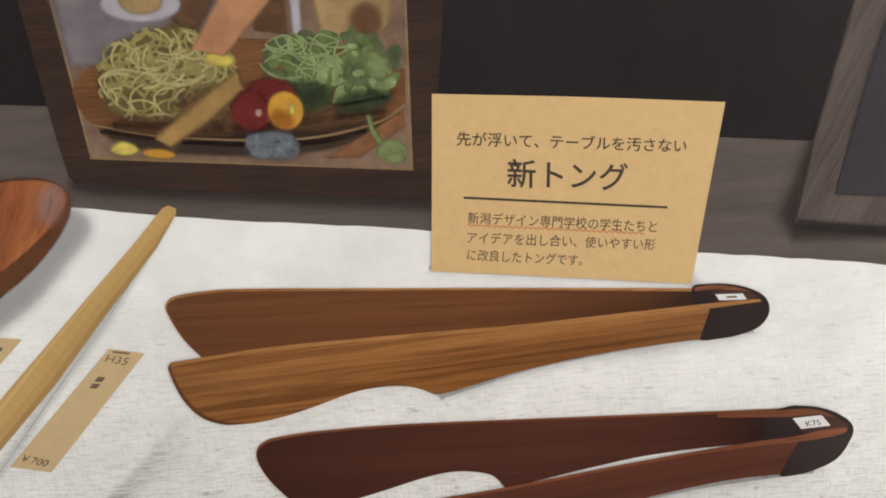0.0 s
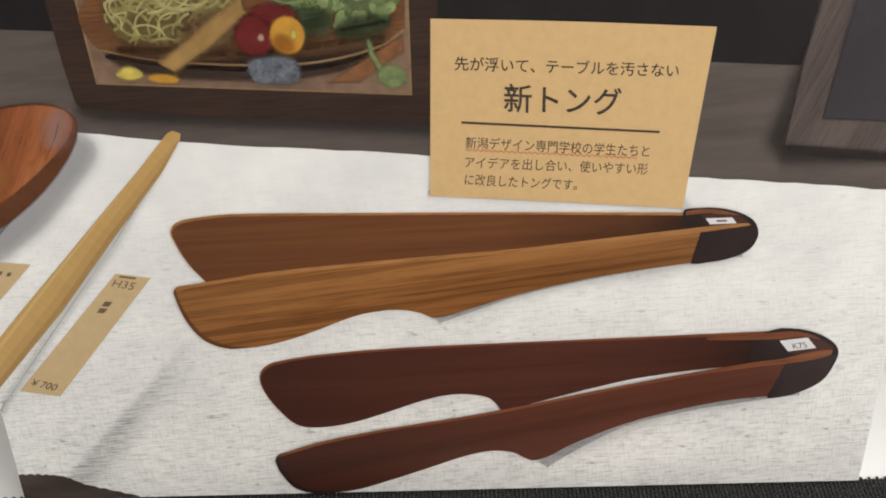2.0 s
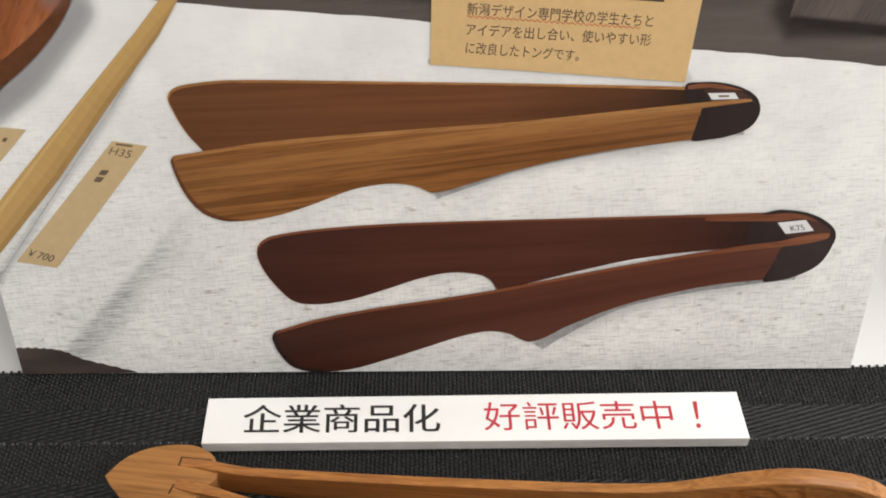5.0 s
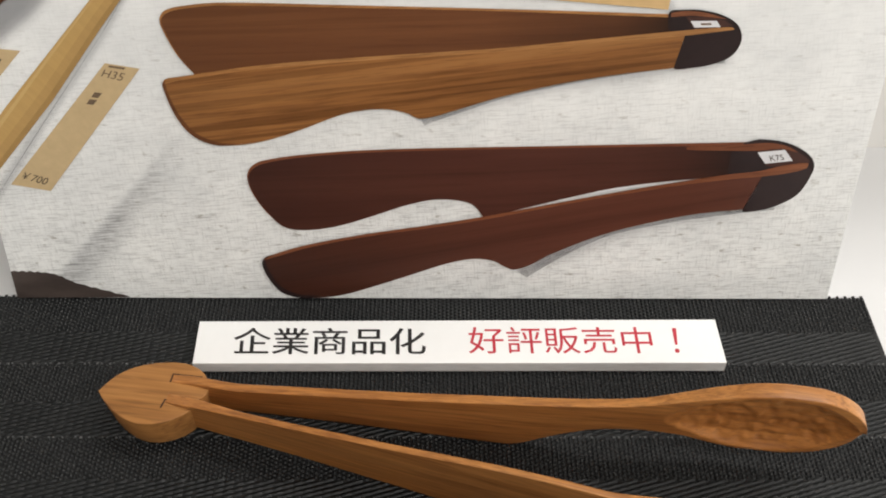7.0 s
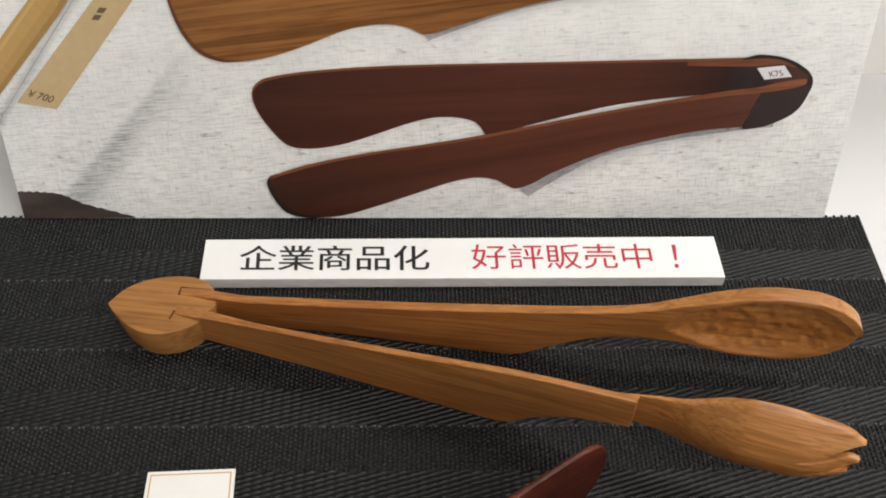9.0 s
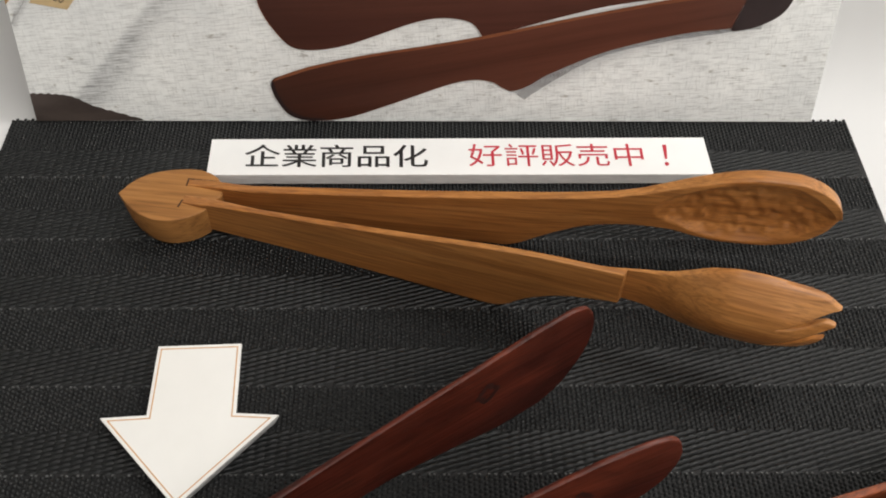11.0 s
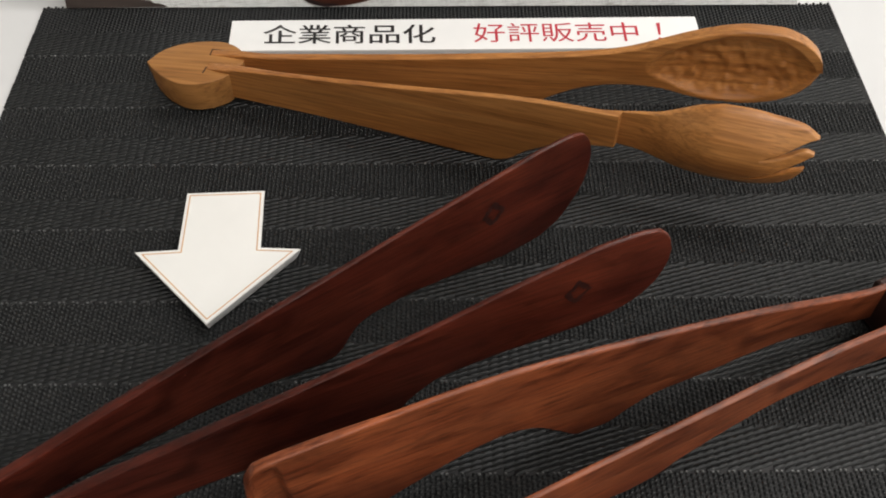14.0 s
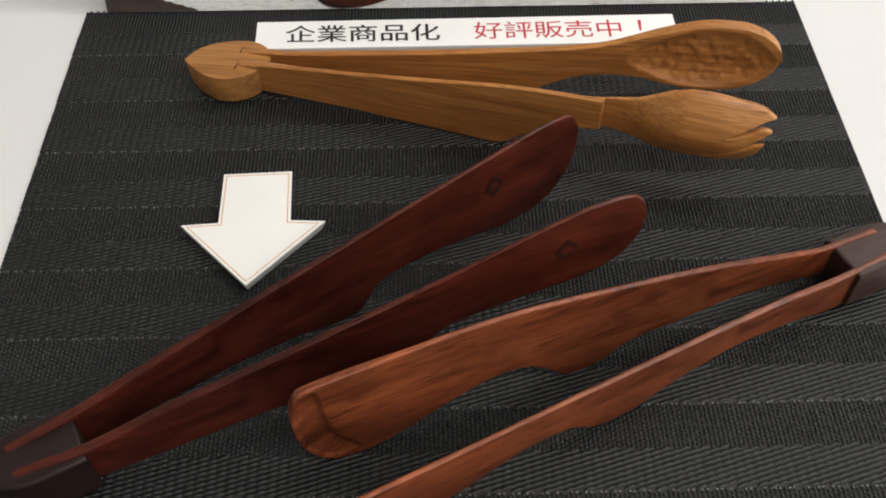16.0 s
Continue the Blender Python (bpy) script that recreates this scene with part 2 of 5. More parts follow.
P_WALNUT_IN = printed_grain("printed_walnut_inside", (0.105, 0.038, 0.015), (0.15, 0.056, 0.021), (0.195, 0.078, 0.029), 2, 300, 0.3, tone=((-80, 0.85), (-40, 1.0), (20, 1.1), (60, 0.75), (76, 0.3)))
P_WALNUT_EDGE = printed_wood("printed_walnut_edge", (0.30, 0.135, 0.045), (0.40, 0.19, 0.065), (0.47, 0.24, 0.09), 6)
P_RED = printed_grain("printed_red_wood", (0.068, 0.0225, 0.0145), (0.088, 0.0295, 0.0185), (0.11, 0.038, 0.024), 11, 340, 0.3, tone=((-56, 0.55), (-20, 0.75), (30, 1.12), (70, 1.25), (110, 1.1)))
P_RED_IN = printed_grain("printed_red_wood_inside", (0.054, 0.0185, 0.0135), (0.07, 0.024, 0.017), (0.088, 0.031, 0.021), 2, 340, 0.25, tone=((-58, 0.72), (-20, 0.95), (35, 1.15), (70, 1.0), (88, 0.75), (103, 0.35)))
P_RED_EDGE = printed_wood("printed_red_wood_edge", (0.17, 0.055, 0.026), (0.22, 0.078, 0.036), (0.28, 0.11, 0.05), 6)
P_DARKBLOCK = printed("printed_dark_block", (0.024, 0.014, 0.014), 0.2, 60)
P_BLOCKFRONT = printed("printed_block_front", (0.034, 0.022, 0.022), 0.2, 60)
P_DARKTOP = printed("printed_block_top", (0.062, 0.027, 0.021), 0.2, 60)
P_LABEL = printed("printed_white_label", (0.74, 0.74, 0.76), 0.03)
P_BAMBOO = printed("printed_bamboo_stick", (0.53, 0.335, 0.125), 0.06, 500, (0.03, 1, 1), (0, -48, 0))
P_BAMBOO_LIT = printed("printed_bamboo_highlight", (0.60, 0.40, 0.165), 0.05, 200)
P_BAMBOO_SIDE = printed("printed_bamboo_side", (0.475, 0.295, 0.11), 0.06, 500, (0.03, 1, 1), (0, -48, 0))
P_BAMBOO_DARK = printed("printed_bamboo_dark_side", (0.385, 0.235, 0.085), 0.08, 200)
P_BOWL = printed_wood("printed_bowl_inside", (0.18, 0.054, 0.022), (0.35, 0.115, 0.042), (0.49, 0.20, 0.08), 62, 75, 0.10)
P_CORNER = printed("printed_dark_table_edge", (0.068, 0.052, 0.046), 0.3, 120, (0.3, 1, 1))
P_FOODBG = printed("printed_table_scene", (0.19, 0.12, 0.085), 0.5, 50)
P_PLATE = printed_wood("printed_wooden_plate", (0.10, 0.045, 0.02), (0.17, 0.075, 0.03), (0.25, 0.12, 0.045), 4, 60)
P_PASTA = printed("printed_pasta_strand", (0.25, 0.215, 0.08), 0.35, 400)
P_PASTA_LIT = printed("printed_pasta_light_strand", (0.37, 0.33, 0.145), 0.25, 400)
P_LEAF = printed("printed_salad_leaf", (0.11, 0.155, 0.055), 0.4, 260)
P_LEAF_LIT = printed("printed_pale_salad_leaf", (0.22, 0.28, 0.12), 0.35, 260)
P_LEAF_DARK = printed("printed_dark_salad_leaf", (0.085, 0.105, 0.05), 0.4, 260)
P_GOLD = printed("printed_gold_trim", (0.24, 0.16, 0.08), 0.2, 200)


def soft_ink(name, colour, strength=1.0, vary=0.12, scale=150.0, base=None):
    """Ink with a feathered edge, as things out of focus have in a photo: it covers by the mesh's own 'cover' attribute."""
    m = base or printed(name, colour, vary, scale)
    n, l = m.node_tree.nodes, m.node_tree.links
    at = n.new("ShaderNodeAttribute")
    at.attribute_name = "cover"
    k = n.new("ShaderNodeMath")
    k.operation = "MULTIPLY"
    k.inputs[1].default_value = strength
    l.new(at.outputs["Fac"], k.inputs[0])
    clear = n.new("ShaderNodeBsdfTransparent")
    mix = n.new("ShaderNodeMixShader")
    l.new(k.outputs[0], mix.inputs[0])
    l.new(clear.outputs[0], mix.inputs[1])
    l.new(n["Principled BSDF"].outputs[0], mix.inputs[2])
    l.new(mix.outputs[0], n["Material Output"].inputs[0])
    return m


S_SHADE = soft_ink("soft_print_grey_shade", (0.28, 0.28, 0.295), 0.26)
S_BROWN = soft_ink("soft_print_brown", (0.115, 0.056, 0.028), 0.8, 0.3)
S_SHEEN = soft_ink("soft_print_sheen", (0.62, 0.42, 0.32), 0.6)
S_RED = soft_ink("soft_print_red", (0.13, 0.016, 0.016), 0.95, 0.3)
S_YELLOW = soft_ink("soft_print_yellow", (0.58, 0.30, 0.045), 0.95, 0.2)
S_LEMON = soft_ink("soft_print_pale_yellow", (0.62, 0.50, 0.11), 0.9, 0.3)
S_ORANGE = soft_ink("soft_print_orange_shade", (0.36, 0.13, 0.02), 0.7, 0.2)
S_LEAF = soft_ink("soft_print_leaf", (0.19, 0.24, 0.10), 0.85, 0.4, 260)
S_LEAF_DARK = soft_ink("soft_print_dark_leaf", (0.035, 0.048, 0.022), 0.85, 0.4, 260)
S_LAV = soft_ink("soft_print_lavender_white", (0.42, 0.39, 0.45), 0.9, 0.15)
S_TAN = soft_ink("soft_print_tan", (0.37, 0.25, 0.12), 0.9, 0.35, 70)
S_GLASS = soft_ink("soft_print_blue_grey", (0.14, 0.155, 0.185), 0.85, 0.6, 420)
S_STRAW = soft_ink("soft_print_straw", (0.38, 0.235, 0.085), 0.85, 0.3, 90)
S_PASTA_GAP = soft_ink("soft_print_pasta_gap", (0.13, 0.10, 0.037), 0.9, 0.4, 200)
S_PLATE_SIDE = soft_ink("soft_print_plate_side", (0.045, 0.028, 0.022), 0.9, 0.3, 90)
S_MAUVE = soft_ink("soft_print_mauve_sheen", (0.44, 0.27, 0.24), 0.5, 0.15, 90)
S_AMBER = soft_ink("soft_print_amber_wood", (0.50, 0.19, 0.05), 0.6, 0.3, 70)
S_BOWL_SHADE = soft_ink("soft_print_bowl_shade", (0.22, 0.22, 0.24), 0.5)
S_CAST = soft_ink("soft_print_cast_shadow", (0.030, 0.024, 0.023), 0.65)
S_SERVER = soft_ink("soft_print_pale_wood", (0.40, 0.20, 0.105), 0.95, 0.25, 90)


# ---- builders ----
MM = 0.001


def part(name, bm, mat, parent, label="", m=None, smooth=True):
    """Links a bmesh as one mesh object under a thing or a part; m: its place in the world."""
    me = bpy.data.meshes.new(name)
    bmesh.ops.recalc_face_normals(bm, faces=bm.faces)
    bm.to_mesh(me)
    bm.free()
    me.materials.append(mat)
    if smooth:
        me.shade_smooth()
        me.set_sharp_from_angle(angle=radians(38))
    ob = new(name, me)
    place(ob, parent, m)
    return tagged(ob, label)


def place(ob, parent, m=None):
    m = Matrix.Identity(4) if m is None else m
    if parent is None:
        ob.matrix_basis = m
        return
    ob.parent = parent
    ob.matrix_basis = world_of(parent).inverted() @ m


def world_of(ob):
    return ob.matrix_basis.copy() if ob.parent is None else world_of(ob.parent) @ ob.matrix_basis


def thing(name, m, label, category, group="", kind=""):
    ob = new(name)
    ob.empty_display_size = 0.02
    ob.matrix_basis = m
    return tagged(ob, label, category, group, kind)


def spline(pts, closed=True, n=6):
    """A smooth line through the points; a point given twice is a corner."""
    p = [np.array(q, float) for q in pts]
    out, k = [], len(p)
    for i in range(k if closed else k - 1):
        p1, p2 = p[i], p[(i + 1) % k]
        if np.allclose(p1, p2):
            continue
        p0 = p[(i - 1) % k] if closed or i else p1
        p3 = p[(i + 2) % k] if closed or i + 2 < k else p2
        d = np.linalg.norm(p2 - p1)
        m1 = (p2 - p0) / max(np.linalg.norm(p2 - p1) + np.linalg.norm(p1 - p0), 1e-9) * d if not np.allclose(p0, p1) else p2 - p1
        m2 = (p3 - p1) / max(np.linalg.norm(p3 - p2) + np.linalg.norm(p2 - p1), 1e-9) * d if not np.allclose(p2, p3) else p2 - p1
        for j in range(n):
            t = j / n
            out.append((2 * t**3 - 3 * t * t + 1) * p1 + (t**3 - 2 * t * t + t) * m1 + (3 * t * t - 2 * t**3) * p2 + (t**3 - t * t) * m2)
    if not closed:
        out.append(p[-1])
    return [tuple(q) for q in out]


def curve_at(pts, x):
    """Height of a smooth profile through (x, z) points at x."""
    xs, zs = [q[0] for q in pts], [q[1] for q in pts]
    if x <= xs[0]:
        return zs[0]
    if x >= xs[-1]:
        return zs[-1]
    i = max(j for j in range(len(xs) - 1) if xs[j] <= x)
    h = xs[i + 1] - xs[i]
    t = (x - xs[i]) / h

    def slope(j):
        if j == 0 or j == len(xs) - 1:
            a = 1 if j == 0 else len(xs) - 1
            return (zs[a] - zs[a - 1]) / (xs[a] - xs[a - 1])
        d0, d1 = (zs[j] - zs[j - 1]) / (xs[j] - xs[j - 1]), (zs[j + 1] - zs[j]) / (xs[j + 1] - xs[j])
        return 0 if d0 * d1 <= 0 else 2 * d0 * d1 / (d0 + d1)

    m1, m2 = slope(i) * h, slope(i + 1) * h
    return (2 * t**3 - 3 * t * t + 1) * zs[i] + (t**3 - 2 * t * t + t) * m1 + (3 * t * t - 2 * t**3) * zs[i + 1] + (t**3 - t * t) * m2


def slab(outline, z0, z1, r=0.0, bottom_r=0.0, taper=0.0):
    """A plate with the outline (in mm, xy), from z0 to z1, its upper edge rounded by r."""
    o = [Vector((x, y)) for x, y in outline]
    area = sum(a.x * b.y - b.x * a.y for a, b in zip(o, o[1:] + o[:1]))
    if area < 0:
        o.reverse()
    k = len(o)

    def inset(d):
        res = []
        for i in range(k):
            a, b = (o[i] - o[i - 1]).normalized(), (o[(i + 1) % k] - o[i]).normalized()
            na, nb = Vector((-a.y, a.x)), Vector((-b.y, b.x))
            s = na + nb
            s = s / max(s.length_squared / 2, 0.35) if s.length > 1e-6 else na
            res.append(o[i] + s * d)
        return res

    rings = []
    if taper:
        rings += [(inset(taper + 1.2), z0), (inset(taper + 0.35), z0 + 0.5), (inset(taper), z0 + 1.4)]
    elif bottom_r:
        rings += [(inset(bottom_r), z0), (inset(bottom_r * 0.3), z0 + bottom_r * 0.3), (o, z0 + bottom_r)]
    else:
        rings.append((o, z0))
    if r:
        rings += [(o, z1 - r), (inset(r * 0.13), z1 - r * 0.5), (inset(r * 0.5), z1 - r * 0.13), (inset(r), z1)]
    else:
        rings.append((o, z1))
    bm = bmesh.new()
    vs = [[bm.verts.new((q.x * MM, q.y * MM, z * MM)) for q in ring] for ring, z in rings]
    for a, b in zip(vs, vs[1:]):
        for i in range(k):
            bm.faces.new((a[i], a[(i + 1) % k], b[(i + 1) % k], b[i]))
    bm.faces.new(vs[-1])
    bm.faces.new(list(reversed(vs[0])))
    return bm


def arm(bm, top, bot, s0, s1, depth, r=1.2, face=None, back=None, ns=110, nv=18, side=1, inner=None, blunt=False):
    """A wooden tong arm on edge. x runs along it, z up (both in mm), the seen face lies at y = 0 and the wood goes back to y = depth.
    top and bot: profiles; face, back: carving depth at (s, v, z), v from 0 at the top edge to 1. side -1 turns the seen face round;
    inner: how far an edge is kept square there (0 upper, 1 lower edge); blunt: no rounding at the end."""
    rows = []
    for i in range(ns + 1):
        u = i / ns
        s = s0 + (s1 - s0) * (1 - (1 - u) ** 1.6)
        zt, zb = curve_at(top, s), curve_at(bot, s)
        ring_f, ring_b = [], []
        w = depth(s) if callable(depth) else depth
        for j in range(nv + 1):
            v = 0.5 - 0.5 * math.cos(math.pi * j / nv)
            z = zt + (zb - zt) * v
            d = min(zt - z + (inner(s, 0) if inner else 0), z - zb + (inner(s, 1) if inner else 0), 99 if blunt else (s1 - s) + 0.02)
            q = min(max(d, 0) / r, 1)
            cut = r * (1 - math.sqrt(max(0, 1 - (1 - q) ** 2)))
            cut = min(cut, w * 0.48)
            ring_f.append(bm.verts.new((s * MM, side * (cut + (face(s, v, z) if face else 0)) * MM, z * MM)))
            ring_b.append(bm.verts.new((s * MM, side * (w - cut - (back(s, v, z) if back else 0)) * MM, z * MM)))
        rows.append((ring_f, ring_b))
    for (f0, b0), (f1, b1) in zip(rows, rows[1:]):
        for j in range(nv):
            bm.faces.new((f0[j], f1[j], f1[j + 1], f0[j + 1]))
            bm.faces.new((b0[j], b0[j + 1], b1[j + 1], b1[j]))
        bm.faces.new((f0[0], b0[0], b1[0], f1[0]))
        bm.faces.new((f0[nv], f1[nv], b1[nv], b0[nv]))
    for f, b in (rows[0], rows[-1]):
        bm.faces.new(f + list(reversed(b)))
    return bm


def along(a, b):
    """The pose of an arm whose seen face runs in plan from a to b (mm); its depth goes away from the viewer's side."""
    d = math.degrees(math.atan2(b[1] - a[1], b[0] - a[0]))
    return pose(a[0] * MM, a[1] * MM, 0, 0, 0, d)


def lower(top, bot, fall, end, fade=14):
    """The upper profile of the seen face, below the far upper edge by fall(s)."""
    return [(s, max(z - fall(s) * smooth(end, end - fade, s), curve_at(bot, s) + 0.4)) for s, z in top]


def smooth(a, b, x):
    t = min(max((x - a) / (b - a), 0), 1)
    return t * t * (3 - 2 * t)


def box(lo, hi):
    bm = bmesh.new()
    v = [bm.verts.new((x, y, z)) for z in (lo[2], hi[2]) for y in (lo[1], hi[1]) for x in (lo[0], hi[0])]
    for f in ((0, 2, 3, 1), (4, 5, 7, 6), (0, 1, 5, 4), (2, 6, 7, 3), (0, 4, 6, 2), (1, 3, 7, 5)):
        bm.faces.new([v[i] for i in f])
    return bm


def text_mesh(body, weight=0.0):
    """The outlines of a text in the built-in font, scaled into the unit square."""
    c = bpy.data.curves.new("text_outline", "FONT")
    c.body, c.offset, c.resolution_u = body, weight, 3
    ob = new("text_outline", c)
    bpy.context.view_layer.update()
    me = bpy.data.meshes.new_from_object(ob.evaluated_get(bpy.context.evaluated_depsgraph_get()))
    bpy.data.objects.remove(ob)
    bpy.data.curves.remove(c)
    co = np.array([v.co[:2] for v in me.vertices])
    lo, hi = co.min(0), co.max(0)
    co = (co - lo) / (hi - lo)
    return me, co


def lettering(name, body, quad, mat, parent, m, lift, upright=False, weight=0.0, label=""):
    """Text laid into a quad (top left, bottom left, top right, bottom right; mm) on a face, lift mm above it."""
    me, co = text_mesh(body, weight)
    tl, bl, tr, br = [np.array(q, float) for q in quad]
    for v, (a, b) in zip(me.vertices, co):
        p = (bl * (1 - a) + br * a) * (1 - b) + (tl * (1 - a) + tr * a) * b
        v.co = (p[0] * MM, -lift * MM, p[1] * MM) if upright else (p[0] * MM, p[1] * MM, lift * MM)
    me.name = name
    me.materials.append(mat)
    ob = new(name, me)
    place(ob, parent, m)
    return tagged(ob, label)


# ---- the setting: room, table, partition ----
def structure(name, lo, hi, mat, label, category):
    ob = part(name, box(lo, hi), mat, None, label, smooth=False)
    return tagged(ob, label, category, kind="structure")


structure("floor", (-2.6, -2.6, FLOOR - 0.05), (2.6, 2.6, FLOOR), FLOOR_VINYL, "plain grey vinyl floor of the room", "floor")
structure("wall_south", (-2.6, -2.7, FLOOR), (2.6, -2.6, CEILING), WALL_PAINT, "plain white painted room wall", "wall")
structure("wall_north", (-2.6, 2.6, FLOOR), (2.6, 2.7, CEILING), WALL_PAINT, "plain white painted room wall", "wall")
structure("wall_east", (2.6, -2.7, FLOOR), (2.7, 2.7, CEILING), WALL_PAINT, "plain white painted room wall", "wall")
structure("wall_west", (-2.7, -2.7, FLOOR), (-2.6, 2.7, CEILING), WALL_PAINT, "plain white painted room wall", "wall")
structure("ceiling", (-2.7, -2.7, CEILING), (2.7, 2.7, CEILING + 0.1), CEIL_PAINT, "plain white ceiling boards", "ceiling")

table = thing("display_table", pose(0, -0.1, FLOOR), "white laminate display table with a smooth top", "table")
top = box((-0.9, -0.55, -0.0315), (0.9, 0.35, -0.0015))
bmesh.ops.bevel(top, geom=top.edges[:], offset=0.002, segments=2, affect="EDGES")
part("tabletop", top, MELAMINE, table)
for lx in (-0.84, 0.84):
    for ly in (-0.49, 0.29):
        part("leg", box((lx - 0.02, ly - 0.02, FLOOR), (lx + 0.02, ly + 0.02, -0.0316)), MELAMINE, table)

partition = part("display_partition", box((-0.9, 0.0866, -0.0014), (0.9, 0.0966, 0.330)), WALL_PAINT, None, smooth=False)
tagged(partition, "plain white upright board standing on the white table", "partition")


# ---- the woven mat ----
MAT_W0, MAT_W1, MAT_Y0, MAT_Y1, BAND = -158.1, 162.7, -430.0, 1.0, 14.675


def strands(w0, w1, y0, y1, seed):
    """Raised floats of a black vinyl weave: bands of short upright floats and bands of long slanting ones."""
    rng = np.random.default_rng(seed)
    pitch, row = 1.46, 1.54
    verts, faces = [], []
    tmpl_q = np.array([(0, 1, 5, 4), (1, 2, 6, 5), (2, 3, 7, 6), (3, 0, 4, 7), (4, 5, 6, 7)])

    def add(cx, cy, lx, ly, h, skew):
        k = len(cx)
        base = np.array([(-0.5, -0.5), (0.5, -0.5), (0.5, 0.5), (-0.5, 0.5)])
        v = np.zeros((k, 8, 3))
        for i, (bx, by) in enumerate(base):
            for lev, (f, z) in enumerate(((1.0, -0.75), (0.52, 0.0))):
                fx, fy = (1.0, 1.0) if lev == 0 else (0.55, 0.66)
                dy = by * ly * fy
                dx = bx * lx * fx
                v[:, i + 4 * lev, 0] = cx + dx
                v[:, i + 4 * lev, 1] = cy + dy + skew * dx
                v[:, i + 4 * lev, 2] = -0.55 if lev == 0 else h
        off = sum(len(q) for q in verts)
        verts.append(v.reshape(-1, 3))
        faces.append((tmpl_q[None] + off + 8 * np.arange(k)[:, None, None]).reshape(-1, 4))

    def add_float(cx, cy, lx, ly, h, skew):
        """A long float, highest at its middle, that dips under its neighbours at both ends."""
        k = len(cx)
        v = np.zeros((k, 16, 3))
        for i, (fx, dz, fy) in enumerate(((-0.5, -0.26, 0.40), (-0.22, 0.0, 0.62), (0.22, 0.0, 0.62), (0.5, -0.26, 0.40))):
            for q, (fb, z) in enumerate(((-0.5, None), (-0.5 * fy, 0), (0.5 * fy, 0), (0.5, None))):
                v[:, 4 * i + q, 0] = cx + fx * lx
                v[:, 4 * i + q, 1] = cy + fb * ly + skew * fx * lx
                v[:, 4 * i + q, 2] = -0.55 if z is None else h + dz
        off = sum(len(q) for q in verts)
        verts.append(v.reshape(-1, 3))
        quads = np.array([(4 * i + q, 4 * i + q + 4, 4 * i + q + 5, 4 * i + q + 1) for i in range(3) for q in range(3)])
        faces.append((quads[None] + off + 16 * np.arange(k)[:, None, None]).reshape(-1, 4))

    nb = int((y1 - y0) / BAND) + 2
    for b in range(nb):
        top = min(y1, 0.1 - b * BAND)
        bottom = max(y0, 0.1 - (b + 1) * BAND)
        if b == 0:
            top = y1
        if top <= bottom:
            continue
        ys = np.arange(top - row / 2, bottom, -row)
        for r, yy in enumerate(ys):
            if b % 2 == 0:
                xs = np.arange(w0 + pitch / 2, w1, pitch)
                idx = np.arange(len(xs))
                cy = yy + (idx % 2 - 0.5) * row * 0.5 + rng.normal(0, 0.05, len(xs))
                add(xs + rng.normal(0, 0.05, len(xs)), cy, 1.12, 1.28, rng.normal(0.0, 0.06, len(xs)), 0.0)
        if b % 2:
            xs = np.arange(w0 + 1.7, w1 - 1.4, 3.1)
            for k in range(int((top - bottom) / 1.72) + 2):
                cy = top - 0.9 - 1.72 * k + (np.arange(len(xs)) * 0.93) % 1.72
                keep = (cy < top - 0.5) & (cy > bottom + 0.5)
                add_float(xs[keep], cy[keep], 3.25, 1.60, rng.normal(-0.04, 0.035, keep.sum()), 0.30)
    me = bpy.data.meshes.new("weave")
    me.from_pydata((np.concatenate(verts) * MM).tolist(), [], np.concatenate(faces).tolist())
    me.materials.append(VINYL)
    me.shade_smooth()
    return me


mat_thing = thing("place_mat", pose(0, 0, -0.0014), "black woven vinyl place mat lying on the white table", "place mat")
part("backing", box((MAT_W0 * MM, MAT_Y0 * MM, -0.00135), (MAT_W1 * MM, MAT_Y1 * MM, -0.00055)), VINYL_BASE, mat_thing, smooth=False)
weave = new("weave", strands(MAT_W0 - 0.5, MAT_W1 + 0.5, MAT_Y0 - 0.5, MAT_Y1 + 0.6, 3))
place(weave, mat_thing)
tagged(weave, "fine black herringbone weave of glossy strands", kind="stuff")

rng_s = np.random.default_rng(5)
for k in range(1, 15):
    bm = bmesh.new()
    y = 0.1 - k * 2 * BAND
    x = MAT_W0 + 1.5
    i = 0
    while x < MAT_W1 - 2:
        cx, cy = x + rng_s.normal(0, 0.08), y + rng_s.normal(0, 0.06)
        if rng_s.random() < 0.93:
            lo = [bm.verts.new(((cx + a * 0.42) * MM, (cy + b * 0.36) * MM, -0.0003)) for a, b in ((-1, -1), (1, -1), (1, 1), (-1, 1))]
            hi = [bm.verts.new(((cx + a * 0.22) * MM, (cy + b * 0.18) * MM, 0.00014)) for a, b in ((-1, -1), (1, -1), (1, 1), (-1, 1))]
            for q in range(4):
                bm.faces.new((lo[q], lo[(q + 1) % 4], hi[(q + 1) % 4], hi[q]))
            bm.faces.new(hi)
        i += 1
        x += 1.46 if i % 2 else 2.92
    tagged(part("stitching", bm, STITCH, mat_thing, smooth=False), "row of grey strand ends", kind="stuff")


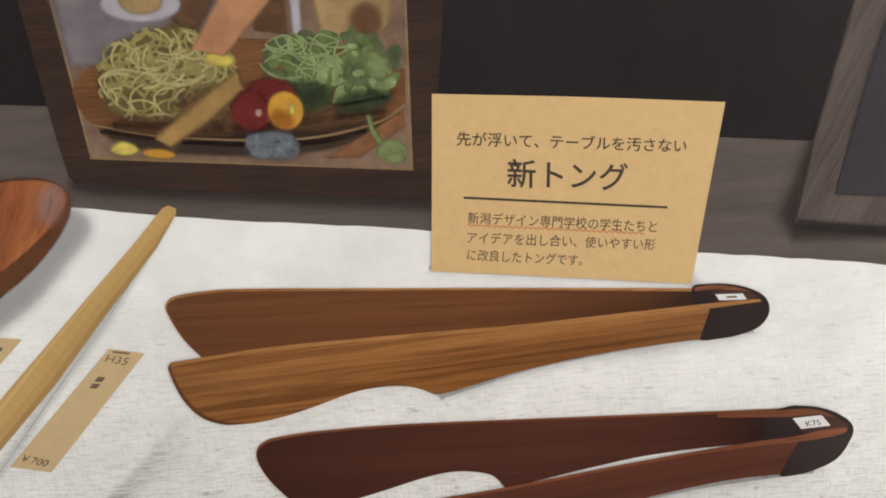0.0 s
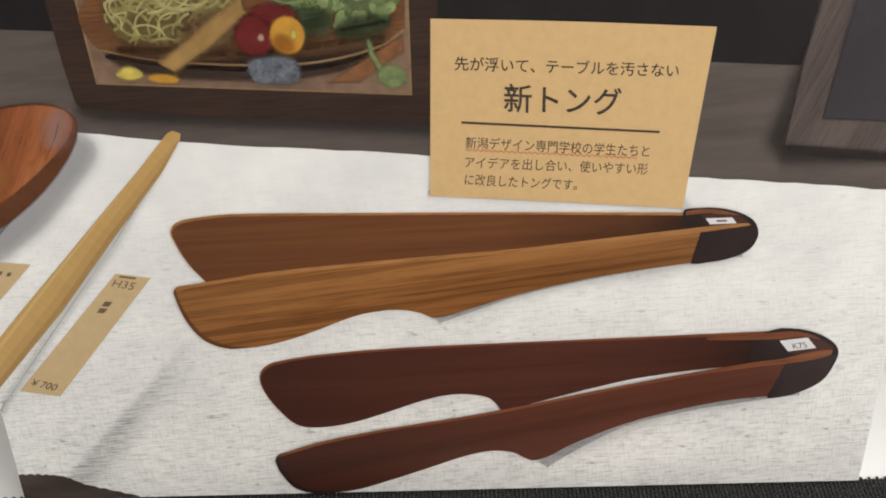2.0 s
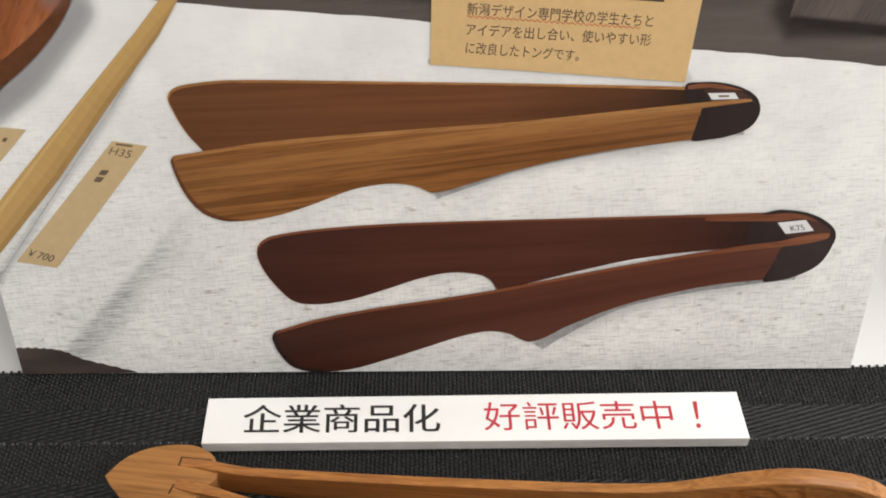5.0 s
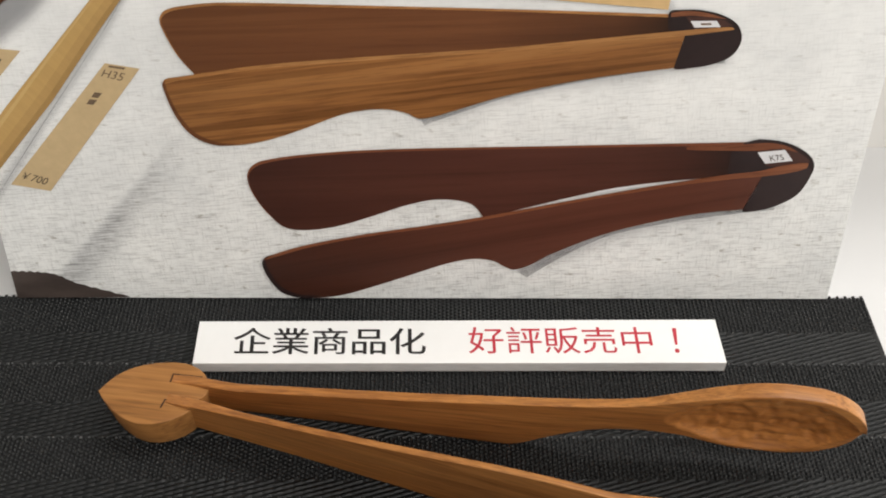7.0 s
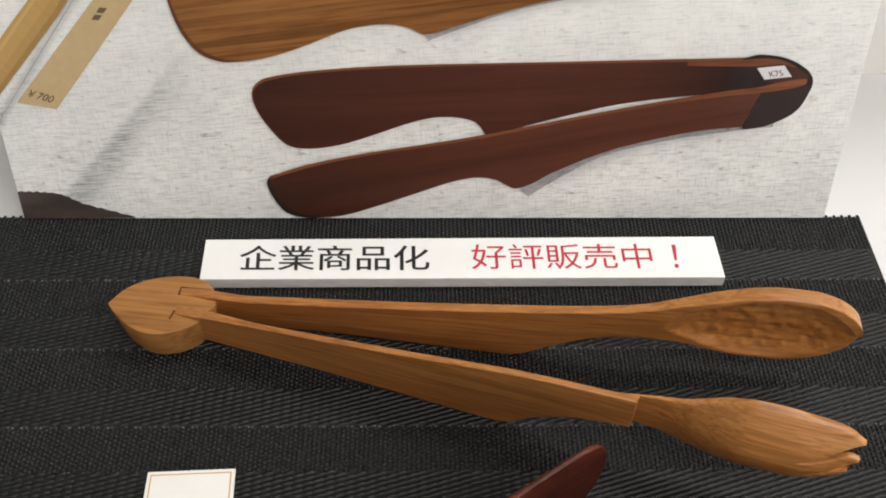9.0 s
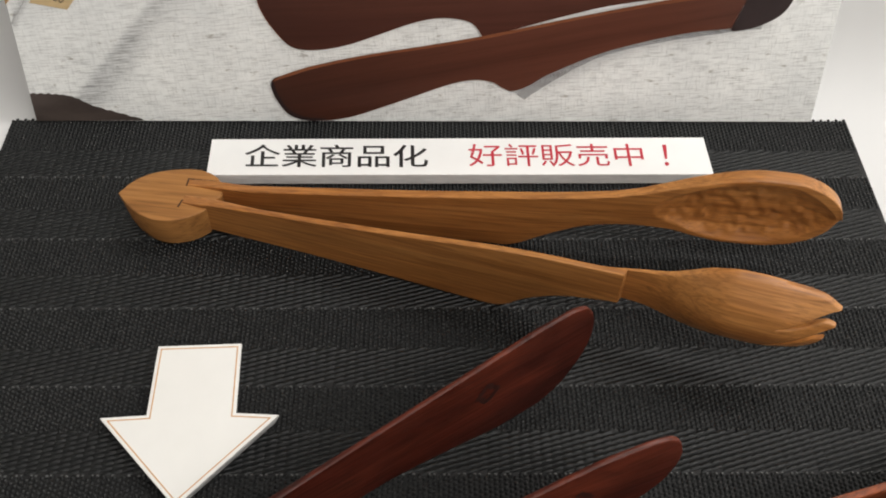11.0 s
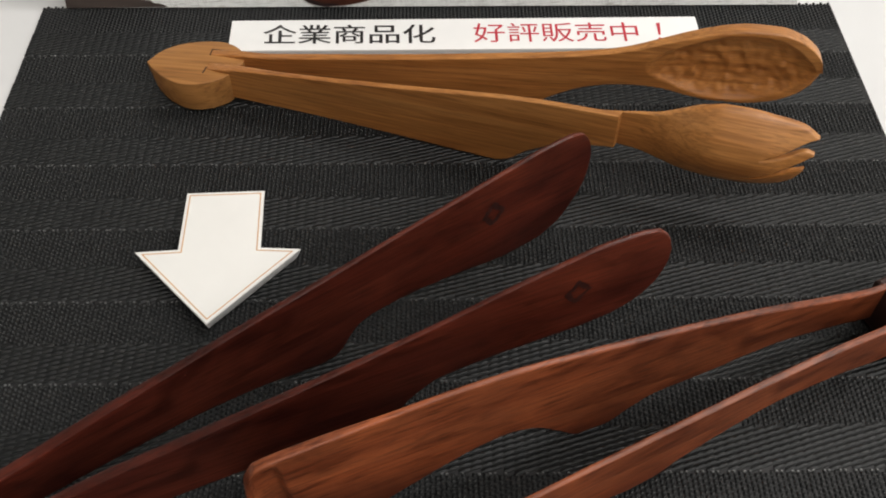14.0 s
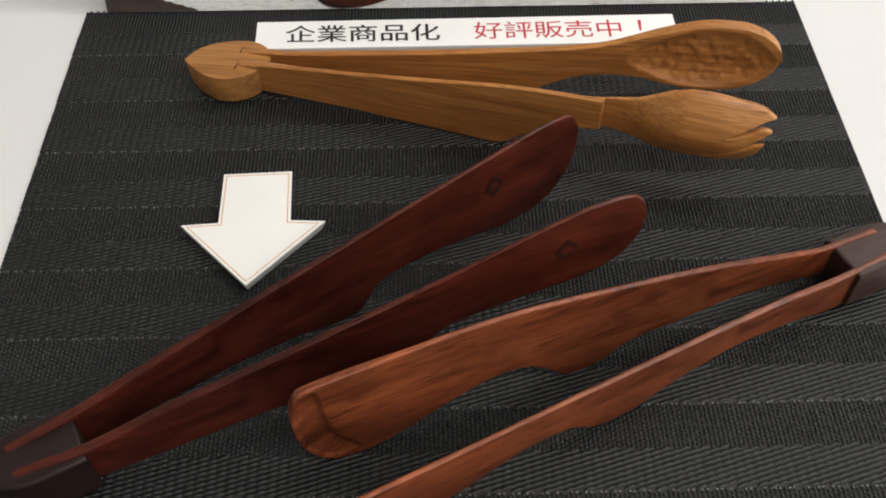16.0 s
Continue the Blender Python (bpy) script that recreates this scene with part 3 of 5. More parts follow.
# ---- the foam board sign ----
STRIP = pose(12.2 * MM, -23.2 * MM, 0.0002, 0, 0, 0.2)
sign = thing("sign_strip", STRIP, "white foam board strip with black and red lettering on the mat", "sign")
outline = [(-91.2, 8.9), (91.3, 9.5), (91.6, -9.4), (-90.8, -9.3)]
part("core", slab(outline, 0, 4.0), FOAM_EDGE, sign, "grey-white foam core", STRIP)
sheet = part("face_sheet", slab(outline, 4.0, 4.7, 0.15), FOAM, sign, "", STRIP)
lettering("lettering", "企業商品化", [(-66.3, -17.5), (-65.6, -28.9), (0.4, -17.5), (0.6, -28.9)], BLACK_INK, sheet, None, 5.0, label="black printed lettering")
lettering("lettering", "企業商品化", [(-66.05, -17.6), (-65.35, -29.0), (0.65, -17.6), (0.85, -29.0)], BLACK_INK, sheet, None, 5.01, label="black printed lettering")
lettering("lettering", "好評販売中", [(15.4, -17.1), (15.6, -28.6), (79.6, -16.9), (79.6, -28.4)], RED_INK, sheet, None, 5.0, label="red printed lettering")
lettering("lettering", "！", [(87.3, -17.4), (86.8, -28.2), (89.0, -17.4), (88.4, -28.2)], RED_INK, sheet, None, 5.0, label="red printed exclamation mark")

# ---- the arrow ----
arrow = thing("arrow_sign", pose(-69 * MM, -131 * MM, 0.0002), "white foam board arrow with a thin orange outline on the mat", "sign")
ARROW = [(-82.6, -105.9), (-57.0, -104.9), (-55.7, -129.3), (-43.0, -130.0), (-68.9, -158.6), (-95.4, -130.9), (-81.9, -130.0)]


def shrink(poly, d):
    o = [Vector(q) for q in poly]
    if sum(a.x * b.y - b.x * a.y for a, b in zip(o, o[1:] + o[:1])) < 0:
        d = -d
    res = []
    for i in range(len(o)):
        a, b = (o[i] - o[i - 1]).normalized(), (o[(i + 1) % len(o)] - o[i]).normalized()
        na, nb = Vector((-a.y, a.x)), Vector((-b.y, b.x))
        s = na + nb
        res.append(o[i] + s * (d / max(s.length_squared / 2, 0.2)))
    return [tuple(q) for q in res]


def ring(poly, d0, d1, z):
    """A flat printed line between two insets of an outline."""
    bm = bmesh.new()
    a = [bm.verts.new((x * MM, y * MM, z * MM)) for x, y in shrink(poly, d0)]
    b = [bm.verts.new((x * MM, y * MM, z * MM)) for x, y in shrink(poly, d1)]
    for i in range(len(a)):
        j = (i + 1) % len(a)
        bm.faces.new((a[i], a[j], b[j], b[i]))
    return bm


part("core", slab(ARROW, 0.2, 4.3, taper=0.6), FOAM_EDGE, arrow, "grey-white foam core")
sheet = part("face_sheet", slab(ARROW, 4.3, 5.0, 0.15), ARROW_PAPER, arrow)
part("outline", ring(ARROW, 1.0, 1.35, 5.06), ORANGE_LINE, sheet, "thin orange printed outline", smooth=False)

# ---- the cherry fork and spoon tongs ----
cherry = thing("salad_tongs", pose(-86 * MM, -53 * MM, 0.0002), "light cherry wood salad tongs with spoon arm and fork arm", "tongs", "wooden tongs on the mat")
HEART = spline([(-103.6, -51.3), (-103.6, -51.3), (-99.5, -45.8), (-94, -42.2), (-86, -40.3), (-77.5, -40.6), (-71.8, -43.6), (-68.9, -48.3), (-68.9, -52.5),
                (-71.5, -55.2), (-71.5, -55.2), (-72.8, -58.4), (-77.5, -61.8), (-84, -63.7), (-90.5, -63.0), (-96.5, -59.4), (-101, -54.9)], True, 5)
heart_at = pose(-86 * MM, -53 * MM, 0.0002, 0, 0, -8)
inv = heart_at.inverted() @ Matrix.Translation((0, 0.0004, 0))
local = [(lambda p: (p.x / MM, p.y / MM))(inv @ Vector((x * MM, y * MM, 0))) for x, y in HEART]
block = part("heart_block", slab(local, 1.0, 15.0, 0.35, 0, 1.3), CHERRY_END, cherry, "heart-shaped cherry block", heart_at)

A1, A2 = along((-81, -47.5), (129, -73.7)), along((-82, -56.2), (115, -117.6))
S_TOP = [(0, 15.3), (13, 17.0), (35, 19.9), (71, 23.8), (107, 27.9), (124, 30), (141, 32.9), (149, 35.1), (157, 38.2), (164, 41.2), (172, 44.1), (180, 46.2), (187, 46.9), (196, 45.7), (203, 42.6), (208, 38.8), (211.5, 34.5), (213.2, 29.5)]
S_BOT = [(0, 3), (50, 2.2), (90, 0.7), (104, 0.1), (109, 0.1), (113, 1.4), (120, 5.8), (127, 10), (135, 13.7), (144, 15.8), (152, 16.5), (161, 16), (171, 13.6), (180, 12.1), (190, 12.0), (199, 13.5), (206, 16.8), (211, 22), (213.2, 28.5)]


S_TOP = lower(S_TOP, S_BOT, lambda s: 1.5 * smooth(0, 60, s) + 1.0 * smooth(150, 175, s), 213.2, 30)


def scoop(s, v, z):
    """The hand-carved bowl of the spoon, with its gouge facets."""
    zt, zb = curve_at(S_TOP, s), curve_at(S_BOT, s)
    e = (abs((s - 183.5) / 28.2) ** 2.5 + abs((z - (zt + zb) / 2) / max((zt - zb) / 2 - 1.5, 1)) ** 2.5) ** 0.4
    tilt = -2.5 * (1 - v) * smooth(2, 25, s) - 0.3
    if e >= 1:
        return tilt
    cell = noise.noise(Vector((s / 3.6, z / 2.4, 0.3))) + 0.6 * noise.noise(Vector((s / 2.1, z / 1.9, 4.3)))
    return tilt + 3.9 * (1 - e**3.4) + 0.75 * cell * smooth(1.0, 0.7, e)


def round_back(s, v, z):
    return 2.5 * (1 - v) * smooth(2, 25, s) - 2.6 * smooth(150, 185, s) * (1 - (2 * v - 1) ** 2)


bm = arm(bmesh.new(), S_TOP, S_BOT, 0, 213.2, lambda s: 2.9 + 1.9 * smooth(145, 180, s), 0.5, scoop, round_back, 260, 44)
part("spoon_arm", bm, CHERRY, cherry, "cherry arm with a carved spoon bowl", A1)

F_TOP = [(0, 15.3), (9, 17.2), (20, 19.6), (39, 23.2), (76, 29.1), (110, 34), (126, 35.3), (145, 36), (158, 38), (165, 41), (171, 44), (178, 46), (185, 46.3), (193, 45.6), (201, 43.6), (206.5, 41.2)]
F_BOT = [(0, 3.0), (37, 2.8), (75, 1.5), (98, 0.4), (107, 0.1), (111, 1.2), (119, 8), (129, 14.2), (138, 17.2), (147, 19.0), (153, 18.8), (162, 17.2), (170, 15.5), (178, 14.7), (186, 14.8), (197, 17.0), (203, 20.5), (206.5, 26)]


F_TOP = lower(F_TOP, F_BOT, lambda s: 2.7 * smooth(0, 60, s) - 1.0 * smooth(150, 175, s), 206.5)


def swell(s, z):
    zt, zb = curve_at(F_TOP, s), curve_at(F_BOT, s)
    q = (z - (zt + zb) / 2) / max((zt - zb) / 2, 1)
    return 6.5 * smooth(151, 180, s) * (1 - 0.45 * smooth(190, 207, s)) * max(0, 1 - q * q)


def lean_in(s, z):
    """The foot of the arm stands a little further in than its top."""
    return smooth(30, 2, z) * smooth(165, 130, s)


def fork_face(s, v, z):
    return -swell(s, z) - 1.1 * smooth(147.5, 146.9, s) + 0.6 + 1.3 * smooth(146.9, 147.5, s) * smooth(172, 152, s) + 2.4 * lean_in(s, z)


def fork_back(s, v, z):
    return swell(s, z) - 2.4 * lean_in(s, z) + 1.5 * smooth(154, 138, s) * smooth(4, 30, s)


HEAD = 172
SLIT_1 = [(HEAD, 27.5), (184, 29.0), (190, 31.0), (198, 34.6), (204, 38.2), (206.6, 39.2)]
SLIT_2 = [(HEAD, 18.6), (180, 18.8), (186, 20.0), (195, 24.8), (202, 29.8), (206.4, 32.0)]
bm = arm(bmesh.new(), F_TOP, F_BOT, 0, HEAD, 3.2, 0.4, fork_face, fork_back, 190, 22, blunt=True)
fork = part("fork_arm", bm, CHERRY, cherry, "cherry arm with a three-tined fork head", A2)


def beside(line, side, start):
    """One wall of a slit between two tines."""
    return [(s, z + side * 1.9 * smooth(start, 206, s)) for s, z in line]


def tine(t_top, t_bot, end, open_top, open_bot):
    bm = arm(bmesh.new(), t_top, t_bot, HEAD, end, lambda s: 3.2 - 0.8 * smooth(195, 207, s), 0.6, fork_face, fork_back, 60, 12,
        inner=lambda s, k: 9.0 * smooth((open_bot if k else open_top) + 3, (open_bot if k else open_top), s))
    part("tine", bm, CHERRY, fork, "", A2)


tine([(s, z) for s, z in F_TOP if s > HEAD - 8][:-1] + [(206.6, 40.4)], beside(SLIT_1, 0.4, 189), 206.6, HEAD - 9, 189)
tine(beside(SLIT_1, -1, 189)[:-1] + [(206.4, 35.9)], beside(SLIT_2, 0.5, 184)[:-1] + [(206.4, 35.0)], 206.4, 189, 184)
tine(beside(SLIT_2, -1, 184)[:-1] + [(205.2, 29.2)], [(s, z) for s, z in F_BOT if s > HEAD - 8][:-1] + [(205.2, 27.6)], 205.2, 184, HEAD - 9)
for at, y0 in ((A1, 0), (A2, -1.1)):
    part("slot_line", box((-0.35 * MM, (y0 - 0.2) * MM, 0.0148), (0.1 * MM, (y0 + 3.1) * MM, 0.01545)), GAP, block, "dark joint line of the slot", at, False)
    part("slot_line", box((0, (y0 + 2.86) * MM, 0.0148), (9.5 * MM, (y0 + 3.12) * MM, 0.01540)), GAP, block, "dark joint line of the slot", at, False)


# ---- the two knife-shaped tongs ----
def knob(front, heading, half, length, height, mat, parent, name="end_block"):
    """The D-shaped block in which both arms end; x runs back from its front edge."""
    pts = [(0, -half * 0.98), (0, -half * 0.98)]
    for i in range(1, 24):
        a = -math.pi / 2 + math.pi * i / 24
        pts.append((length * 0.42 + length * 0.58 * max(math.cos(a), 0) ** 0.85, half * math.copysign(abs(math.sin(a)) ** 0.9, math.sin(a))))
    pts += [(0, half * 0.98), (0, half * 0.98)]
    at = pose(front[0] * MM, front[1] * MM, 0.0002, 0, 0, heading)
    return part(name, slab(spline(pts, True, 2), 0.2, height, 1.1, 2.2), mat, parent, "dark wood end block", at)


def mark(at, s, z, size, parent, y, seed):
    """A small lozenge burnt into the face, with uneven edges."""
    rnd = random.Random(seed)
    bm = bmesh.new()
    rows = []
    for i in range(28):
        a = 2 * math.pi * i / 28
        reach = size / (abs(math.cos(a)) * 1.2 + abs(math.sin(a)))
        out, inn = reach * rnd.uniform(0.92, 1.2), reach * rnd.uniform(0.42, 0.72)
        rows.append([bm.verts.new(((s + k * math.cos(a)) * MM, y * MM, (z + k * math.sin(a)) * MM)) for k in (out, inn)])
    for a, b in zip(rows, rows[1:] + rows[:1]):
        bm.faces.new((a[0], b[0], b[1], a[1]))
    part("burnt_mark", bm, BURN, parent, "small burnt lozenge mark", at, False)


red = thing("knife_tongs", pose(-118 * MM, -228 * MM, 0.0002), "dark red wood tongs with knife-shaped arms and a dark end block", "tongs", "wooden tongs on the mat")
R1, R2 = along((-110.3, -217.9), (46.3, -120.0)), along((-104.7, -229.1), (60.9, -163.6))
R1_TOP = [(-20, 19.8), (0, 21.6), (32, 28.2), (51, 32.0), (71, 36.0), (91, 39.1), (112, 42), (133, 45), (155, 48), (168, 49.6), (176, 49.4), (181, 47.2), (184, 43), (185.6, 36)]
R1_BOT = [(-20, 3), (0, 4.5), (49, 6.5), (68, 5), (84, 1.5), (91, 0.2), (95, 0.4), (99, 5), (103, 10), (109, 12.2), (119, 12.6), (138, 10.5), (157, 7.6), (167, 8.0), (175, 11.5), (181, 18.5), (184.5, 27), (185.6, 35)]
R2_TOP = [(-20, 19.8), (0, 21.0), (26, 27.9), (42, 31.5), (57, 35), (70, 37.8), (85, 41), (100, 44.2), (116, 47.6), (131, 51.4), (147, 55), (160, 57.2), (168, 57.2), (174, 55.2), (178, 51), (180.2, 44)]
R2_BOT = [(-20, 3), (0, 5), (30, 6.6), (57, 8), (75, 6), (86, 1), (91, 0.2), (95, 2), (100, 9), (107, 16.5), (114, 20.4), (134, 21.9), (154, 21.9), (164, 22.8), (172, 26), (177, 31), (179.6, 38), (180.2, 43)]


def blade(s):
    """Thickness of a knife-shaped arm: full at the block, thin at the tip."""
    return 3.3 - 1.7 * smooth(10, 120, s)


R1_TOP = lower(R1_TOP, R1_BOT, lambda s: blade(s) * (1.4 - 0.45 * s / 185) * smooth(0, 110, s), 185.6)
R2_TOP = lower(R2_TOP, R2_BOT, lambda s: blade(s) * (1.45 - 0.3 * s / 180) * smooth(0, 110, s), 180.2)
arm_1 = part("arm", arm(bmesh.new(), R1_TOP, R1_BOT, -20, 185.6, blade, 0.6), PADAUK, red, "", R1)
arm_2 = part("arm", arm(bmesh.new(), R2_TOP, R2_BOT, -20, 180.2, blade, 0.6), PADAUK, red, "", R2)
knob((-108.4, -221.7), 27.2 + 180, 10.2, 28, 19.6, EBONY, red)
mark(R1, 150.0, 31, 5.0, arm_1, -0.06, 1)
mark(R2, 152.5, 39.5, 4.8, arm_2, -0.06, 2)

orange = thing("knife_tongs", pose(140 * MM, -160 * MM, 0.0002), "orange-red wood tongs with a carved arm tip and a grey-brown block", "tongs", "wooden tongs on the mat")
def thin_blade(s):
    return 2.3 - 0.6 * smooth(20, 140, s)


O3, O4 = along((128.5, -159.0), (-50.2, -229.1)), along((133.3, -169.8), (47, -213.1))
O3_TOP = [(-20, 19.1), (0, 19.3), (16, 24), (40, 31.9), (62, 38), (82, 42.7), (101, 46.6), (119, 49.2), (137, 50), (153, 49.5), (168, 48.6), (176, 47.5), (181.8, 44.8), (185, 39), (186.0, 31)]
O3_BOT = [(-20, 2), (0, 5), (11, 7.4), (35, 10.6), (56, 8.9), (72, 8), (80, 4.5), (87, 0.2), (95, 0.2), (102, 6.4), (110, 13.6), (118, 16.2), (127, 14.8), (137, 11.2), (146, 7.2), (156, 2.6), (165, 0.3), (173, 0.8), (179.5, 5.5), (183.8, 14), (185.7, 24), (186.0, 29)]


O3_TOP = lower(O3_TOP, O3_BOT, lambda s: 0.8 * smooth(-2, 20, s) + thin_blade(s) * (1.05 + 0.4 * s / 186) * smooth(0, 110, s), 186.0)


def thumb_scoop(s, v, z):
    """The shallow crescent cut at the tip of the arm."""
    wall = curve_at([(0, 163.5), (4, 166.6), (12, 171.4), (18, 174.3), (25, 176.0), (32, 176.6), (38, 177.0), (46, 179.0)], z)
    zt, zb = curve_at(O3_TOP, s), curve_at(O3_BOT, s)
    rim = min(zt - z, z - zb, (186.0 - s) * 1.2)
    dish = 0.45 + 0.55 * smooth(9, 0, s - wall)
    return 2.1 * dish * smooth(wall - 0.5, wall + 1.3, s) * smooth(1.6, 3.4, rim) * smooth(1.0, 7.0, z)


part("arm", arm(bmesh.new(), O3_TOP, O3_BOT, -20, 186.0, lambda s: thin_blade(s) + 1.0 * smooth(145, 172, s), 0.6, thumb_scoop, None, 220, 40, -1), KARIN, orange, "orange-red arm with a crescent carved at the tip", O3)
O4_TOP = [(-20, 19.0), (0, 19.0), (27, 22.6), (50, 25.2), (72, 26.8), (93, 28.2), (113, 29), (135, 29.4), (155, 30.2), (170, 30.8), (178, 29.8), (183, 26), (185, 20)]
O4_BOT = [(-20, 0.6), (0, 1), (21, 6), (46, 9.4), (60, 7.6), (76, 3.6), (84, 0.2), (92, 0.2), (99, 2.1), (108, 8.6), (120, 10.2), (130, 8.4), (140, 4.8), (152, 2), (165, 1), (176, 3.5), (183, 11), (185, 18)]
O4_TOP = lower(O4_TOP, O4_BOT, lambda s: thin_blade(s) * (1.1 + 0.5 * s / 185) * smooth(0, 110, s), 185)
part("arm", arm(bmesh.new(), O4_TOP, O4_BOT, -20, 185, thin_blade, 0.5, None, None, 120, 18, -1), KARIN, orange, "", O4)
knob((132.6, -162.2), 24.0, 9.0, 28, 18.5, EBONY_GREY, orange)


# ---- the leaning photo panel: a flat print mounted on board ----
PANEL = pose(0, 0, 0.0004, -LEAN, 0, 0)
PANEL_H = 318.0
panel = thing("photo_panel", PANEL, "large photo print of wooden tongs leaning against the white board", "photo panel")


def flat(polys, lift):
    """Printed areas of one colour: outlines in mm on the panel (x, height), lift mm in front of it."""
    bm = bmesh.new()
    for poly in polys:
        bm.faces.new([bm.verts.new((x * MM, -lift * MM, z * MM)) for x, z in poly])
    return bm


def ribbon(pts, w0, w1):
    """The outline of a band of changing width along a line."""
    left, right = [], []
    k = len(pts)
    for i, p in enumerate(pts):
        a, b = Vector(pts[max(i - 1, 0)]), Vector(pts[min(i + 1, k - 1)])
        d = (b - a).normalized() if (b - a).length > 1e-9 else Vector((1, 0))
        w = (w0 + (w1 - w0) * i / max(k - 1, 1)) / 2
        left.append((p[0] - d.y * w, p[1] + d.x * w))
        right.append((p[0] + d.y * w, p[1] - d.x * w))
    return left + right[::-1]


def strip_faces(bm, pts, w, lift):
    """A thin printed band as quads."""
    o = ribbon(pts, w, w)
    k = len(pts)
    v = [bm.verts.new((x * MM, -lift * MM, z * MM)) for x, z in o]
    for i in range(k - 1):
        bm.faces.new((v[i], v[i + 1], v[2 * k - 2 - i], v[2 * k - 1 - i]))


def ellipse(cx, cz, rx, rz, n=28, turn=0.0):
    c, s = math.cos(radians(turn)), math.sin(radians(turn))
    return [(cx + rx * math.cos(a) * c - rz * math.sin(a) * s, cz + rx * math.cos(a) * s + rz * math.sin(a) * c) for a in [2 * math.pi * i / n for i in range(n)]]


def ink(name, polys, mat, lift, label=""):
    for poly in polys:
        ob = part(name, flat([poly], lift), mat, panel, label, PANEL, False)
    return ob


def soft(name, poly, mat, lift, blur, label=""):
    """A printed area whose edge fades over blur mm."""
    o = [Vector(q) for q in poly]
    if sum(a.x * b.y - b.x * a.y for a, b in zip(o, o[1:] + o[:1])) < 0:
        o.reverse()
    k = len(o)
    nrm = []
    for i in range(k):
        d = (o[(i + 1) % k] - o[i - 1])
        d = d.normalized() if d.length > 1e-6 else Vector((1, 0))
        nrm.append(Vector((d.y, -d.x)))
    bm = bmesh.new()
    layer = bm.verts.layers.float.new("cover")
    rings = []
    for off, cover in ((-0.5, 1.0), (-0.17, 0.8), (0.17, 0.2), (0.5, 0.0)):
        ring = []
        for p, q in zip(o, nrm):
            w = p + q * off * blur
            v = bm.verts.new((min(max(w.x, -148.5), 148.5) * MM, -lift * MM, max(w.y, 0.0) * MM))
            v[layer] = cover
            ring.append(v)
        rings.append(ring)
    for a, b in zip(rings, rings[1:]):
        for i in range(k):
            bm.faces.new((a[i], a[(i + 1) % k], b[(i + 1) % k], b[i]))
    bm.faces.new(rings[0])
    return part(name, bm, mat, panel, label, PANEL, False)


W = 148.5
part("board", box((-W * MM, 0, 0), (W * MM, 0.003, PANEL_H * MM)), FOAM_EDGE, panel, "white mounting board", PANEL, False)
ink("printed_linen", [[(-W, 0), (W, 0), (W, 113), (-W, 143)]], P_LINEN, 0.06, "printed white linen cloth")
# the back of the photographed scene: dark wall, grey shelf, frames
cloth_top = spline([(-W, 141.8), (-105, 137), (-68, 132.6), (-28, 129.6), (0, 127), (40, 122.4), (76, 118.6), (104, 116.3), (133, 113.4), (W, 111.6)], False, 5)
jag = [(x, z + random.uniform(-0.25, 0.25)) for x, z in cloth_top]
ink("printed_shelf", [jag + [(W, 175), (-W, 175)]], P_SHELF, 0.12, "printed dark grey wooden shelf")
ink("printed_backdrop", [[(-W, 169), (-104, 166.6), (79, 153.9), (106, 152.2), (W, 150), (W, PANEL_H), (-W, PANEL_H)]], P_BLACK, 0.18, "printed black background")
# picture frame with the food photo
soft("printed_frame_shadow", [(-103, 143.0), (-97, 140.6), (-30, 135.6), (3, 133.6), (4, 140), (-60, 146), (-101, 148)], S_CAST, 0.24, 6.0)
ink("printed_picture_frame", [[(-107.4, 195.6), (-104.4, 157.8), (-102.9, 146), (-101.4, 144.2), (-60, 140.6), (-0.8, 137.2), (3.5, 193.4), (9, 270), (-113, 274)]], P_FRAME, 0.30, "printed dark walnut picture frame")
FOOD = [(-98.5, 195.4), (-95.3, 151.9), (-6.5, 146.6), (-6.8, 193.5), (-7, 262), (-104, 266)]
ink("printed_frame_trim", [[(-99.1, 195.4), (-95.9, 151.3), (-6.0, 146.0), (-6.2, 193.5), (-6.4, 262), (-104.6, 266)]], P_GOLD, 0.36)
ink("printed_food_photo", [FOOD], P_FOODBG, 0.42, "printed framed photo of a pasta and salad plate")
soft("printed_blue_cloth", [(-98.2, 195), (-97, 178), (-80, 176), (-60, 186), (-52, 196), (-52, 255), (-103, 260)], soft_ink("soft_print_blue_grey_cloth", (0.19, 0.165, 0.185), 0.9, 0.3, 60), 0.48, 4.0)
plate = spline([(-96.5, 166), (-92, 160.5), (-78, 157.6), (-52, 155.6), (-32, 156.2), (-14, 160.5), (-7.4, 165), (-7.4, 165), (-7.2, 175), (-7.2, 175), (-30, 182), (-60, 184), (-90, 178), (-97, 172)], True, 4)
ink("printed_plate", [plate], P_PLATE, 0.54, "printed brown wooden plate")
soft("printed_plate_side", spline([(-92, 160), (-75, 157), (-50, 155.2), (-30, 155.7), (-9, 162), (-9, 162), (-14, 157.5), (-34, 152.3), (-60, 151.8), (-84, 154.6)], True, 4), S_PLATE_SIDE, 0.60, 2.4)
ink("printed_plate_rim", [ribbon(spline([(-94, 161.4), (-78, 158), (-52, 156), (-32, 156.5), (-14, 160.8), (-7.6, 165.2)], False, 5), 0.5, 0.8)], P_GOLD, 0.66)
soft("printed_rod", [(-30, 150.4), (-18, 157.6), (-8, 163.8), (-7.8, 159), (-21, 150.2)], soft_ink("soft_print_rod", (0.22, 0.10, 0.045), 0.9, 0.4, 120), 0.68, 1.6)
